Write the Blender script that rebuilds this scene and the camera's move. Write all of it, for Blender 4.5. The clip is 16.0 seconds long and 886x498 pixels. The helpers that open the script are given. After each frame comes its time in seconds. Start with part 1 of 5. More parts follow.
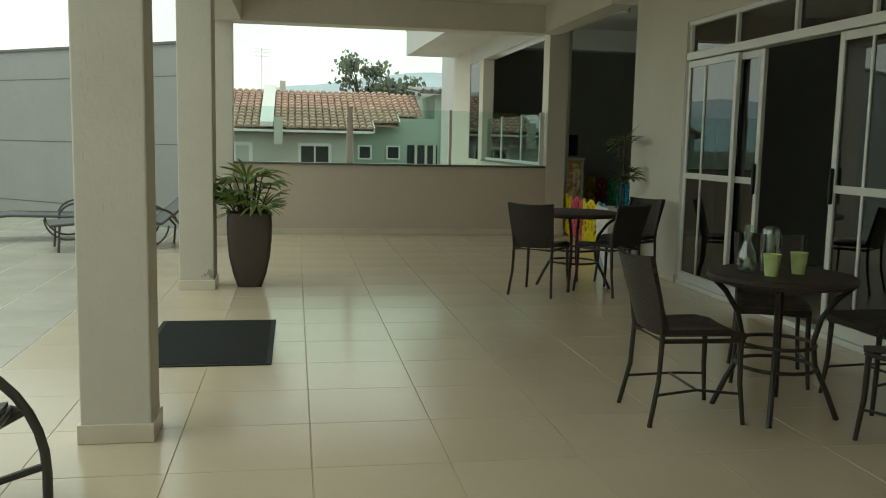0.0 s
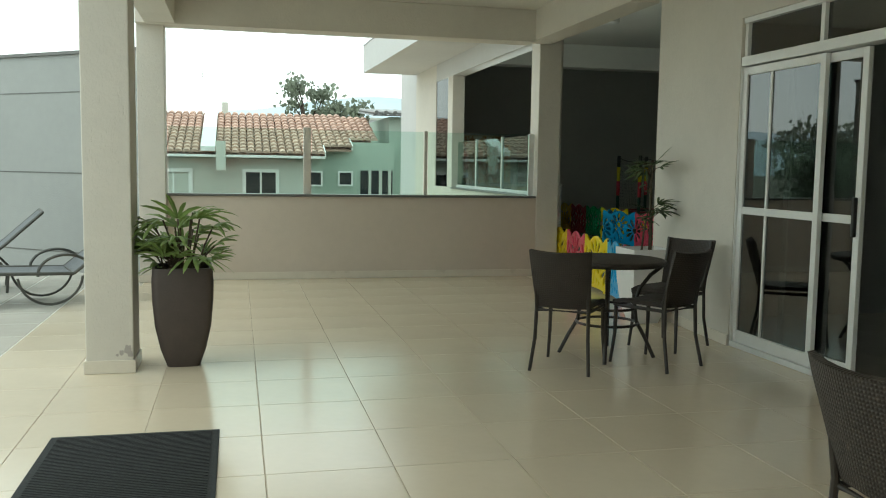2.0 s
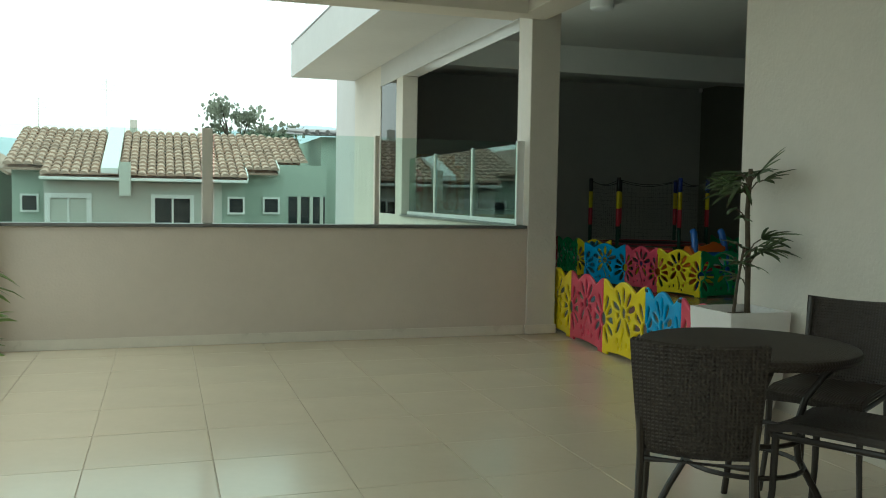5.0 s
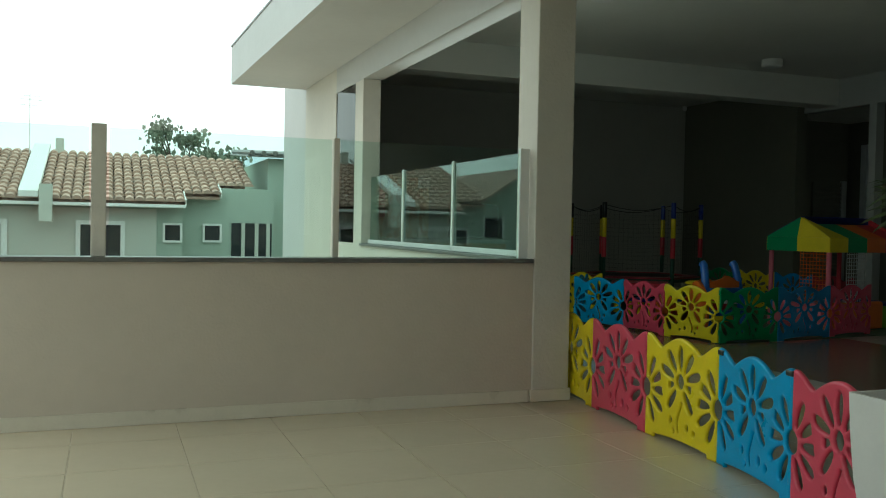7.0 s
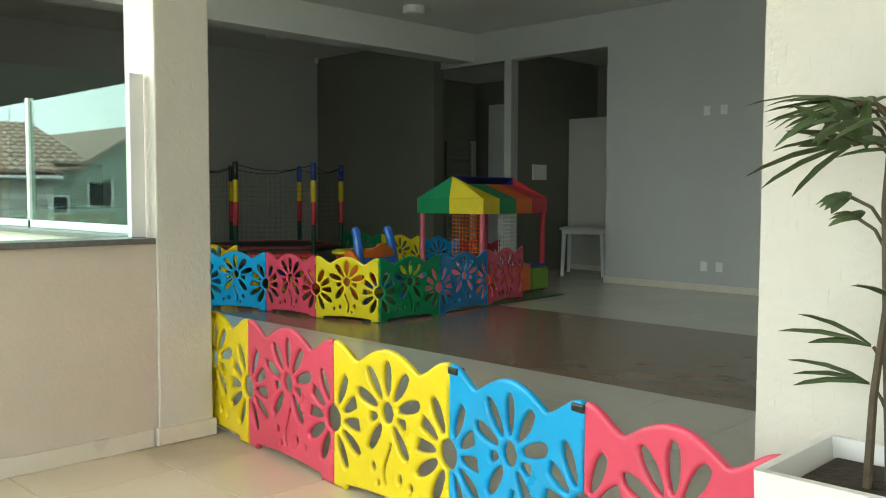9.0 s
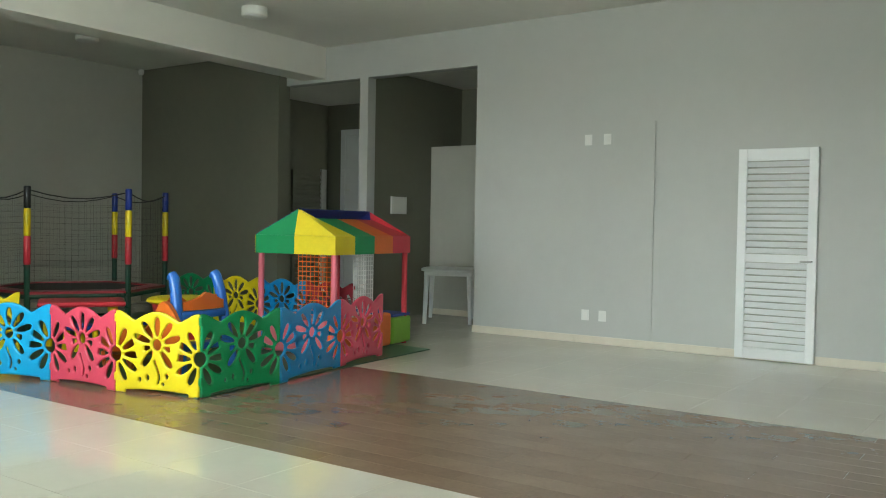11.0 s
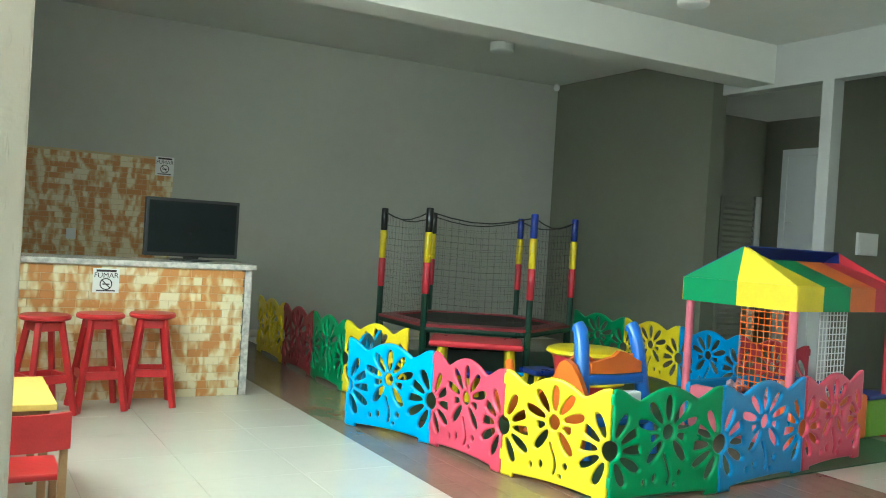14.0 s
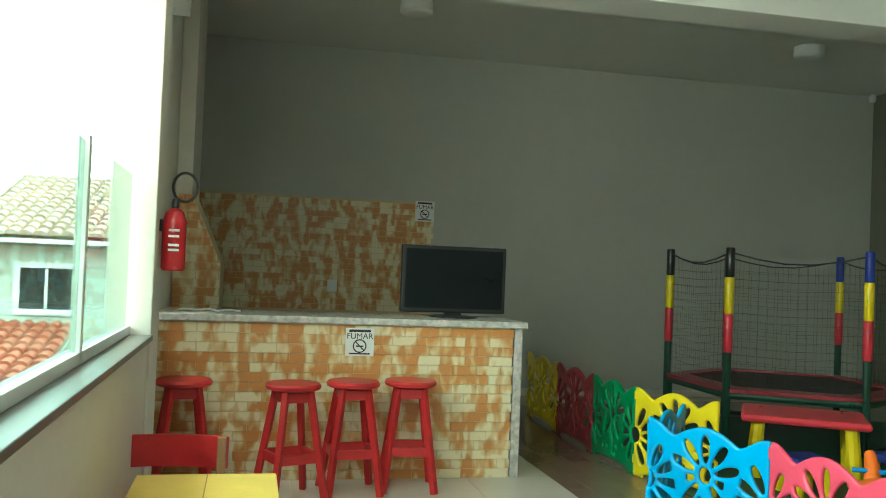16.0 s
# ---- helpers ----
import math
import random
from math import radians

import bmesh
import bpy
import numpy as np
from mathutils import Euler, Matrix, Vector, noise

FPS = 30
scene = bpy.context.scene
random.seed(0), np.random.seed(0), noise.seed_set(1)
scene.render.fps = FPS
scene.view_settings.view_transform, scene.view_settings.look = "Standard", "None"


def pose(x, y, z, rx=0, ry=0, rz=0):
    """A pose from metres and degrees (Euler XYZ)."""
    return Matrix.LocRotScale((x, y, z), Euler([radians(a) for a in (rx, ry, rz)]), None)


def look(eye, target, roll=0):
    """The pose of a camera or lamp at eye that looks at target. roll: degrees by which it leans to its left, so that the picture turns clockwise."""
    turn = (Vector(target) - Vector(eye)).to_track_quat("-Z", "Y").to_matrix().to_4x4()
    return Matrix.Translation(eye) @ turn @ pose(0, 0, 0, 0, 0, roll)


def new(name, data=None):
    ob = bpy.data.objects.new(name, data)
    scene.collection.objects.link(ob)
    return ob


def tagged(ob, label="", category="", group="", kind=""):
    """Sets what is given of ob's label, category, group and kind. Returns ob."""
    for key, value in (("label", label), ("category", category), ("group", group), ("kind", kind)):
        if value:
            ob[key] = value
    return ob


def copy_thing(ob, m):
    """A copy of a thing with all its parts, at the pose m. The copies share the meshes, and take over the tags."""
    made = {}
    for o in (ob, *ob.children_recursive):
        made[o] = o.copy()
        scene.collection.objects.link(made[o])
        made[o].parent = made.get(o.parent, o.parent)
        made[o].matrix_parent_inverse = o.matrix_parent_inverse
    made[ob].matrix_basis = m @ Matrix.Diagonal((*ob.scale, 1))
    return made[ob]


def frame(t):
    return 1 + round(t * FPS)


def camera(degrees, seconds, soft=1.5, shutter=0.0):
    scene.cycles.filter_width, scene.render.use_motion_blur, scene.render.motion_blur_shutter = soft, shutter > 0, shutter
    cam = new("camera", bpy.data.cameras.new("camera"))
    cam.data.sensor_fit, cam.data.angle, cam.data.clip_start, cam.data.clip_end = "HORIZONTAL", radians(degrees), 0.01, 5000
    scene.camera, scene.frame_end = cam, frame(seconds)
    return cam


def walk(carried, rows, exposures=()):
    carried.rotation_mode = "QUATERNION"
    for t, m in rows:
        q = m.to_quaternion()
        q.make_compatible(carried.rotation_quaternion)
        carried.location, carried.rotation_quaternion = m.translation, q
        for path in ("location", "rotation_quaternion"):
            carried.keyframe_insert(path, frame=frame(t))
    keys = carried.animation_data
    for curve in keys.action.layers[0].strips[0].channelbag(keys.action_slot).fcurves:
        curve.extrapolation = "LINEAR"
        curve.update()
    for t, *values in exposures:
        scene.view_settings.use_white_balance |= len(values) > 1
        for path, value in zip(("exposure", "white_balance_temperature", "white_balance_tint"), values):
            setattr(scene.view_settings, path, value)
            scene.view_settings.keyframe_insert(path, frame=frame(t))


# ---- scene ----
cam = camera(53.6, 16.0, soft=1.05)
PATH = [
    (0, (0.273, -0.726, 1.326), (0.607, 1.23, 1.084), 1.2),
    (0.5, (0.276, -0.247, 1.314), (0.661, 1.702, 1.081), 1.5),
    (1, (0.255, 0.229, 1.349), (0.645, 2.179, 1.137), 2.3),
    (1.5, (0.216, 0.73, 1.338), (0.664, 2.67, 1.141), 1.1),
    (2, (0.234, 1.225, 1.349), (0.69, 3.164, 1.163), 0.9),
    (2.5, (0.185, 1.732, 1.358), (0.707, 3.656, 1.195), 0.3),
    (3, (0.256, 2.205, 1.371), (0.772, 4.132, 1.225), -0.2),
    (3.5, (0.29, 2.696, 1.365), (0.833, 4.617, 1.233), 0.1),
    (4, (0.306, 3.16, 1.347), (0.93, 5.056, 1.221), 0.3),
    (4.2, (0.391, 3.36, 1.325), (0.991, 5.264, 1.201), 0.8),
    (6.3, (0.933, 5.641, 1.213), (1.608, 7.521, 1.119), 1.1),
    (6.5, (0.984, 5.813, 1.212), (1.688, 7.683, 1.127), 0.6),
    (7, (1.093, 6.184, 1.223), (1.808, 8.051, 1.171), 1.1),
    (7.5, (1.24, 6.648, 1.222), (2.065, 8.47, 1.178), 1.7),
    (8, (1.396, 7.003, 1.219), (2.376, 8.745, 1.149), -0.2),
    (8.5, (1.621, 7.44, 1.209), (2.799, 9.052, 1.094), 0.2),
    (9, (1.878, 7.793, 1.215), (3.3, 9.195, 1.091), 0.2),
    (9.5, (2.216, 8.136, 1.256), (3.687, 9.487, 1.146), 0.8),
    (9.7, (2.309, 8.248, 1.268), (3.799, 9.578, 1.172), 1.0),
    (11.8, (3.708, 9.262, 1.286), (5.39, 10.344, 1.237), 0.7),
    (12, (3.848, 9.319, 1.318), (5.459, 10.505, 1.29), 1.5),
    (12.5, (4.005, 9.465, 1.318), (5.394, 10.904, 1.312), 2.9),
    (13, (4.145, 9.785, 1.307), (5.525, 11.234, 1.307), 3.7),
    (13.5, (4.189, 10.109, 1.313), (5.421, 11.684, 1.294), 4.2),
    (14, (4.255, 10.45, 1.342), (5.232, 12.195, 1.321), 3.5),
    (14.5, (4.313, 10.803, 1.356), (5.172, 12.608, 1.319), 3.0),
    (15, (4.415, 11.147, 1.33), (5.270, 12.955, 1.28), 2.5),
    (15.5, (4.548, 11.476, 1.348), (5.14, 13.386, 1.366), 1.9),
    (16, (4.548, 11.644, 1.388), (4.976, 13.597, 1.432), 2.3),
]
EXPOSURES = [(0, -0.15, 6850, -9.0), (0.5, 0.0, 6800, -8.0), (1, 0.1, 6650, -6.0), (1.5, 0.43, 6450, -5.0), (2, 0.52, 6300, -5.0), (3, 0.34, 6200, -6.0), (3.5, 0.24, 6150, -7.0), (4, 0.5, 6100, -8.0), (6.5, 0.28, 6150, -10.0), (7.5, 0.36, 6150, -9.0), (8, 0.95, 6250, -6.0), (8.5, 1.45, 6350, -3.0), (9, 2.15, 6350, -1.0), (9.5, 2.5, 6400, 0.0), (12, 3.75, 6400, 2.0), (13.2, 4.05, 6450, 2.0), (13.7, 3.95, 6200, -2.0), (14, 3.9, 5900, -4.0), (14.25, 3.45, 5800, -8.0), (14.5, 3.66, 5650, -9.0), (15, 3.87, 5750, -9.0), (15.5, 4.0, 5900, -8.0), (15.8, 3.42, 6150, -9.0), (16, 3.4, 6300, -10.0)]
walk(cam, [(t, look(eye, target, roll)) for t, eye, target, roll in PATH], EXPOSURES)

# ---- world and sun: bright overcast day ----
world = bpy.data.worlds.new("overcast")
scene.world = world
world.use_nodes = True
wn, wl = world.node_tree.nodes, world.node_tree.links
wn.clear()
w_out, w_bg = wn.new("ShaderNodeOutputWorld"), wn.new("ShaderNodeBackground")
sky = wn.new("ShaderNodeTexSky")
sky.sky_type, sky.sun_disc = "NISHITA", False
sky.sun_elevation, sky.sun_rotation = radians(55), radians(-60)
w_map, w_noise, w_ramp, w_mix = wn.new("ShaderNodeTexCoord"), wn.new("ShaderNodeTexNoise"), wn.new("ShaderNodeValToRGB"), wn.new("ShaderNodeMixRGB")
w_noise.inputs["Scale"].default_value, w_noise.inputs["Detail"].default_value = 3.2, 5
w_ramp.color_ramp.elements[0].position, w_ramp.color_ramp.elements[0].color = 0.3, (0.62, 0.62, 0.62, 1)
w_ramp.color_ramp.elements[1].position, w_ramp.color_ramp.elements[1].color = 0.62, (0.97, 0.97, 0.97, 1)
w_mix.inputs["Color2"].default_value = (16.0, 16.6, 16.6, 1)
wl.new(w_map.outputs["Generated"], w_noise.inputs["Vector"])
wl.new(w_noise.outputs["Fac"], w_ramp.inputs["Fac"])
wl.new(w_ramp.outputs["Color"], w_mix.inputs["Fac"])
wl.new(sky.outputs["Color"], w_mix.inputs["Color1"])
wl.new(w_mix.outputs["Color"], w_bg.inputs["Color"])
w_bg.inputs["Strength"].default_value = 0.085
wl.new(w_bg.outputs["Background"], w_out.inputs["Surface"])
sun = new("sun", bpy.data.lights.new("sun", "SUN"))
sun.data.energy, sun.data.angle, sun.data.color = 0.3, radians(20), (1.0, 0.96, 0.9)
sun.matrix_world = look((-8, 6, 14), (0, 8, 0))

# added area lamp in the upper wing opening, standing in for extra sky light
day = new("opening_fill_light", bpy.data.lights.new("opening_fill_light", "AREA"))
day.data.shape, day.data.size, day.data.size_y, day.data.energy, day.data.color = "RECTANGLE", 3.0, 0.95, 7.5, (0.95, 1.0, 1.0)
day.matrix_world = look((3.93, 13.75, 2.36), (5.93, 13.75, 2.5))

# ---- materials ----
def mat(name, color, rough=0.5, metal=0.0, vary=0.12, scale=6.0, bump=0.0, bump_scale=60.0, tint=None, random=0.0, coat=0.0, spec=0.5, island=False):
    m = bpy.data.materials.new(name)
    m.use_nodes = True
    nt = m.node_tree
    n, l = nt.nodes, nt.links
    b = n["Principled BSDF"]
    b.inputs["Roughness"].default_value, b.inputs["Metallic"].default_value = rough, metal
    b.inputs["Specular IOR Level"].default_value = spec
    b.inputs["Coat Weight"].default_value = coat
    tc = n.new("ShaderNodeTexCoord")
    big, fine = n.new("ShaderNodeTexNoise"), n.new("ShaderNodeTexNoise")
    big.inputs["Scale"].default_value, big.inputs["Detail"].default_value = scale, 5
    fine.inputs["Scale"].default_value, fine.inputs["Detail"].default_value = scale * 11, 3
    l.new(tc.outputs["Object"], big.inputs["Vector"])
    l.new(tc.outputs["Object"], fine.inputs["Vector"])
    add = n.new("ShaderNodeMath")
    add.operation = "MULTIPLY_ADD"
    add.inputs[1].default_value = 0.35
    l.new(fine.outputs["Fac"], add.inputs[0])
    l.new(big.outputs["Fac"], add.inputs[2])
    value = add.outputs[0]
    if random:
        oi = n.new("ShaderNodeNewGeometry" if island else "ShaderNodeObjectInfo")
        mul = n.new("ShaderNodeMath")
        mul.operation = "MULTIPLY_ADD"
        mul.inputs[1].default_value = random
        l.new(oi.outputs["Random Per Island" if island else "Random"], mul.inputs[0])
        l.new(value, mul.inputs[2])
        value = mul.outputs[0]
    ramp = n.new("ShaderNodeMapRange")
    ramp.inputs["From Min"].default_value, ramp.inputs["From Max"].default_value = 0.35, 1.0 + random
    l.new(value, ramp.inputs["Value"])
    mix = n.new("ShaderNodeMixRGB")
    dark = tint or tuple(c * (1 - 2 * vary) for c in color)
    mix.inputs["Color1"].default_value = (*dark, 1)
    mix.inputs["Color2"].default_value = (*[min(1, c * (1 + vary * 0.6)) for c in color], 1)
    l.new(ramp.outputs["Result"], mix.inputs["Fac"])
    l.new(mix.outputs["Color"], b.inputs["Base Color"])
    rr = n.new("ShaderNodeMapRange")
    rr.inputs["To Min"].default_value, rr.inputs["To Max"].default_value = max(0.02, rough - 0.08), min(1, rough + 0.08)
    l.new(big.outputs["Fac"], rr.inputs["Value"])
    l.new(rr.outputs["Result"], b.inputs["Roughness"])
    if bump:
        bn, bp = n.new("ShaderNodeTexNoise"), n.new("ShaderNodeBump")
        bn.inputs["Scale"].default_value, bn.inputs["Detail"].default_value = bump_scale, 4
        bp.inputs["Strength"].default_value, bp.inputs["Distance"].default_value = bump, 0.01
        l.new(tc.outputs["Object"], bn.inputs["Vector"])
        l.new(bn.outputs["Fac"], bp.inputs["Height"])
        l.new(bp.outputs["Normal"], b.inputs["Normal"])
    return m


def glass(name, color, rough=0.0, base=0.04):
    """Thin clear pane: tinted see-through, with gloss that grows towards a grazing view."""
    m = bpy.data.materials.new(name)
    m.use_nodes = True
    n, l = m.node_tree.nodes, m.node_tree.links
    n.clear()
    out, mix, tr, gl, lw = n.new("ShaderNodeOutputMaterial"), n.new("ShaderNodeMixShader"), n.new("ShaderNodeBsdfTransparent"), n.new("ShaderNodeBsdfGlossy"), n.new("ShaderNodeLayerWeight")
    lw.inputs["Blend"].default_value = 0.5
    power, grow = n.new("ShaderNodeMath"), n.new("ShaderNodeMath")
    power.operation, grow.operation = "POWER", "MULTIPLY_ADD"
    power.inputs[1].default_value, grow.inputs[1].default_value, grow.inputs[2].default_value = 4.5, 0.55, base
    tr.inputs["Color"].default_value = (*color, 1)
    gl.inputs["Roughness"].default_value = rough
    l.new(lw.outputs["Facing"], power.inputs[0])
    l.new(power.outputs[0], grow.inputs[0])
    l.new(grow.outputs[0], mix.inputs["Fac"])
    l.new(tr.outputs["BSDF"], mix.inputs[1])
    l.new(gl.outputs["BSDF"], mix.inputs[2])
    l.new(mix.outputs["Shader"], out.inputs["Surface"])
    return m


def weave(name, color):
    m = mat(name, color, 0.55, vary=0.2, scale=20)
    n, l = m.node_tree.nodes, m.node_tree.links
    tc, bp = n.new("ShaderNodeTexCoord"), n.new("ShaderNodeBump")
    a, b = n.new("ShaderNodeTexWave"), n.new("ShaderNodeTexWave")
    a.bands_direction, b.bands_direction = "X", "Z"
    mul = n.new("ShaderNodeMath")
    mul.operation = "MULTIPLY"
    for w in (a, b):
        w.inputs["Scale"].default_value = 24
        l.new(tc.outputs["Object"], w.inputs["Vector"])
    l.new(a.outputs["Fac"], mul.inputs[0])
    l.new(b.outputs["Fac"], mul.inputs[1])
    bp.inputs["Strength"].default_value, bp.inputs["Distance"].default_value = 0.8, 0.004
    l.new(mul.outputs[0], bp.inputs["Height"])
    l.new(bp.outputs["Normal"], n["Principled BSDF"].inputs["Normal"])
    return m


M_PAINT = mat("cream_textured_paint", (0.66, 0.62, 0.55), 0.75, vary=0.05, scale=1.2, bump=0.28, bump_scale=38)
def combed(m, depth):
    """Upright combed scratches of a trowelled outdoor render."""
    n, l = m.node_tree.nodes, m.node_tree.links
    tc, mp, nz, cut, bp = n.new("ShaderNodeTexCoord"), n.new("ShaderNodeMapping"), n.new("ShaderNodeTexNoise"), n.new("ShaderNodeMapRange"), n.new("ShaderNodeBump")
    mp.inputs["Scale"].default_value = (120, 120, 18)
    nz.inputs["Scale"].default_value, nz.inputs["Detail"].default_value = 1.0, 2
    cut.inputs["From Min"].default_value, cut.inputs["From Max"].default_value = 0.63, 0.72
    cut.inputs["To Min"].default_value, cut.inputs["To Max"].default_value = 1.0, 0.0
    bp.inputs["Strength"].default_value, bp.inputs["Distance"].default_value = depth, 0.006
    b = n["Principled BSDF"]
    l.new(tc.outputs["Object"], mp.inputs["Vector"])
    l.new(mp.outputs["Vector"], nz.inputs["Vector"])
    l.new(nz.outputs["Fac"], cut.inputs["Value"])
    l.new(cut.outputs["Result"], bp.inputs["Height"])
    l.new(b.inputs["Normal"].links[0].from_socket, bp.inputs["Normal"])
    l.new(bp.outputs["Normal"], b.inputs["Normal"])


combed(M_PAINT, 0.28)
M_PARAPET = mat("beige_textured_paint", (0.63, 0.55, 0.465), 0.78, vary=0.05, scale=1.0, bump=0.2, bump_scale=50)
combed(M_PARAPET, 0.08)
M_WHITEWALL = mat("white_roof_paint", (0.58, 0.575, 0.565), 0.7, vary=0.05, scale=1.0, bump=0.2)
M_CEIL = mat("ceiling_paint", (0.72, 0.69, 0.62), 0.8, vary=0.04, scale=0.8)
M_ROOMCEIL = mat("room_ceiling_paint", (0.80, 0.79, 0.74), 0.8, vary=0.04, scale=0.8)
M_GREYWALL = mat("grey_wall_paint", (0.50, 0.495, 0.445), 0.7, vary=0.06, scale=0.7, bump=0.15)
M_LIGHTWALL = mat("light_grey_wall_paint", (0.53, 0.537, 0.522), 0.6, vary=0.04, scale=0.7, bump=0.1)
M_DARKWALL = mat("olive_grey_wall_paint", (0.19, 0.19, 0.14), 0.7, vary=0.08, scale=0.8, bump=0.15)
M_BOUNDARY = mat("pale_grey_render", (0.35, 0.36, 0.35), 0.8, vary=0.06, scale=0.9, bump=0.3)
M_TILE = mat("polished_cream_tile", (0.70, 0.60, 0.455), 0.17, vary=0.05, scale=2.0, random=0.25, spec=0.6)
M_OUTTILE = mat("open_terrace_tile", (0.60, 0.565, 0.50), 0.2, vary=0.06, scale=2.0, random=0.2, island=True, spec=0.6)
M_GROUT = mat("tile_grout", (0.55, 0.47, 0.36), 0.8, vary=0.1)
M_SKIRT = mat("cream_skirting_tile", (0.72, 0.66, 0.56), 0.3, vary=0.05)
M_ROOMTILE = mat("pale_room_tile", (0.62, 0.585, 0.515), 0.085, vary=0.04, scale=1.5, random=0.03, island=True, spec=0.6)
M_PLANK = mat("brown_wood_plank", (0.24, 0.165, 0.115), 0.20, vary=0.18, scale=3.0, random=0.2, spec=0.5)
M_STONE = mat("grey_sill_stone", (0.16, 0.16, 0.15), 0.35, vary=0.2, scale=30)
M_GRANITE = mat("pale_speckled_granite", (0.62, 0.59, 0.54), 0.22, vary=0.3, scale=25)
M_ALU = mat("white_aluminium", (0.80, 0.80, 0.78), 0.35, vary=0.03)
M_WHITEDOOR = mat("white_lacquer", (0.83, 0.84, 0.85), 0.4, vary=0.02)
M_GLASS = glass("clear_glass", (0.80, 0.86, 0.84), rough=0.03, base=0.17)
M_TINTED = glass("dark_tinted_glass", (0.30, 0.33, 0.32), base=0.05)
M_GUARD = glass("green_guard_glass", (0.86, 0.945, 0.915), base=0.035)
M_WINGGLASS = glass("reflective_green_glass", (0.66, 0.80, 0.76), base=0.10)
M_DOORGLASS = glass("tinted_door_glass", (0.30, 0.34, 0.33), base=0.13)
M_WICKER = weave("dark_wicker", (0.035, 0.026, 0.020))
M_FRAMEBROWN = mat("dark_brown_frame", (0.032, 0.024, 0.018), 0.4, vary=0.2)
M_MAT = mat("dark_rubber_mat", (0.028, 0.031, 0.032), 0.85, vary=0.25, scale=15, bump=0.6, bump_scale=120)
M_POT = mat("brown_grey_pot", (0.075, 0.058, 0.052), 0.55, vary=0.12, scale=8, bump=0.1)
M_LEAF = mat("palm_leaf", (0.26, 0.37, 0.11), 0.4, vary=0.35, scale=5, random=0.5, island=True)
M_STEM = mat("palm_stem", (0.10, 0.075, 0.045), 0.8, vary=0.3, scale=30)
M_SOIL = mat("planter_soil", (0.05, 0.036, 0.026), 0.95, vary=0.4, scale=30, bump=0.8)
M_PLANTER = mat("white_planter", (0.76, 0.74, 0.72), 0.45, vary=0.04)
M_METAL = mat("bronze_grey_tube", (0.10, 0.10, 0.09), 0.4, metal=0.3, vary=0.15)
M_SLING = mat("grey_sling_fabric", (0.16, 0.17, 0.18), 0.8, vary=0.15, scale=20, bump=0.3, bump_scale=200)
PL = dict(yellow=(0.85, 0.66, 0.015), red=(0.62, 0.035, 0.055), blue=(0.012, 0.26, 0.62), green=(0.01, 0.28, 0.095), orange=(0.80, 0.17, 0.02), navy=(0.015, 0.04, 0.28), lime=(0.20, 0.42, 0.03), pink=(0.72, 0.16, 0.22), darkred=(0.33, 0.03, 0.045), black=(0.012, 0.014, 0.013), skyblue=(0.015, 0.36, 0.72), rose=(0.70, 0.07, 0.13), darkgreen=(0.012, 0.06, 0.035))
PLASTIC = {k: mat(k + "_plastic", c, 0.3, vary=0.06, scale=5, bump=0.04, bump_scale=90) for k, c in PL.items()}
FABRIC = {k: mat(k + "_vinyl", PL[k], 0.5, vary=0.08, scale=4, bump=0.1, bump_scale=30) for k in ("yellow", "green", "orange", "red", "navy", "lime", "pink", "blue")}
M_REDWOOD = mat("red_painted_wood", (0.55, 0.025, 0.03), 0.35, vary=0.15, scale=9, bump=0.1)
M_YELTOP = mat("yellow_painted_wood", (0.78, 0.55, 0.13), 0.4, vary=0.1, scale=6)
M_PINE = mat("bare_wood_leg", (0.34, 0.19, 0.09), 0.55, vary=0.2, scale=12)
M_TV = mat("black_gloss_screen", (0.006, 0.009, 0.009), 0.2, vary=0.1, spec=0.25)
M_BLACK = mat("black_plastic", (0.015, 0.015, 0.015), 0.45, vary=0.1)
M_NET = mat("black_net_cord", (0.045, 0.045, 0.04), 0.8, vary=0.1)
M_PAPER = mat("white_sign_paper", (0.80, 0.80, 0.78), 0.6, vary=0.03)
M_INK = mat("dark_sign_ink", (0.04, 0.03, 0.03), 0.6, vary=0.05)
M_LAMP = mat("white_lamp_housing", (0.82, 0.81, 0.78), 0.4, vary=0.02)
M_CORD = mat("white_cord", (0.78, 0.78, 0.76), 0.5, vary=0.03)
M_HOUSE = mat("pale_green_render", (0.40, 0.47, 0.40), 0.85, vary=0.08, scale=0.6, bump=0.2)
M_HOUSEWHITE = mat("offwhite_render", (0.55, 0.56, 0.50), 0.8, vary=0.06, scale=0.7)
M_ROOF = mat("weathered_clay_roof_tile", (0.58, 0.41, 0.33), 0.85, vary=0.2, scale=2.0, tint=(0.36, 0.25, 0.20), random=0.7, island=True)
M_REDROOF = mat("red_clay_roof_tile", (0.46, 0.13, 0.085), 0.8, vary=0.2, scale=2.0, random=0.5, island=True)
M_WINDARK = mat("dark_window_pane", (0.02, 0.025, 0.03), 0.08, vary=0.1)
M_CONC = mat("grey_concrete_post", (0.44, 0.40, 0.37), 0.85, vary=0.12, scale=6)
M_GROUND = mat("dry_town_ground", (0.16, 0.15, 0.11), 0.95, vary=0.3, scale=0.05)
# foliage base colour lifted to paint in the haze of distance
M_TREE = mat("haze_paled_foliage", (0.33, 0.37, 0.28), 0.8, vary=0.35, scale=1.5, random=0.5, island=True)


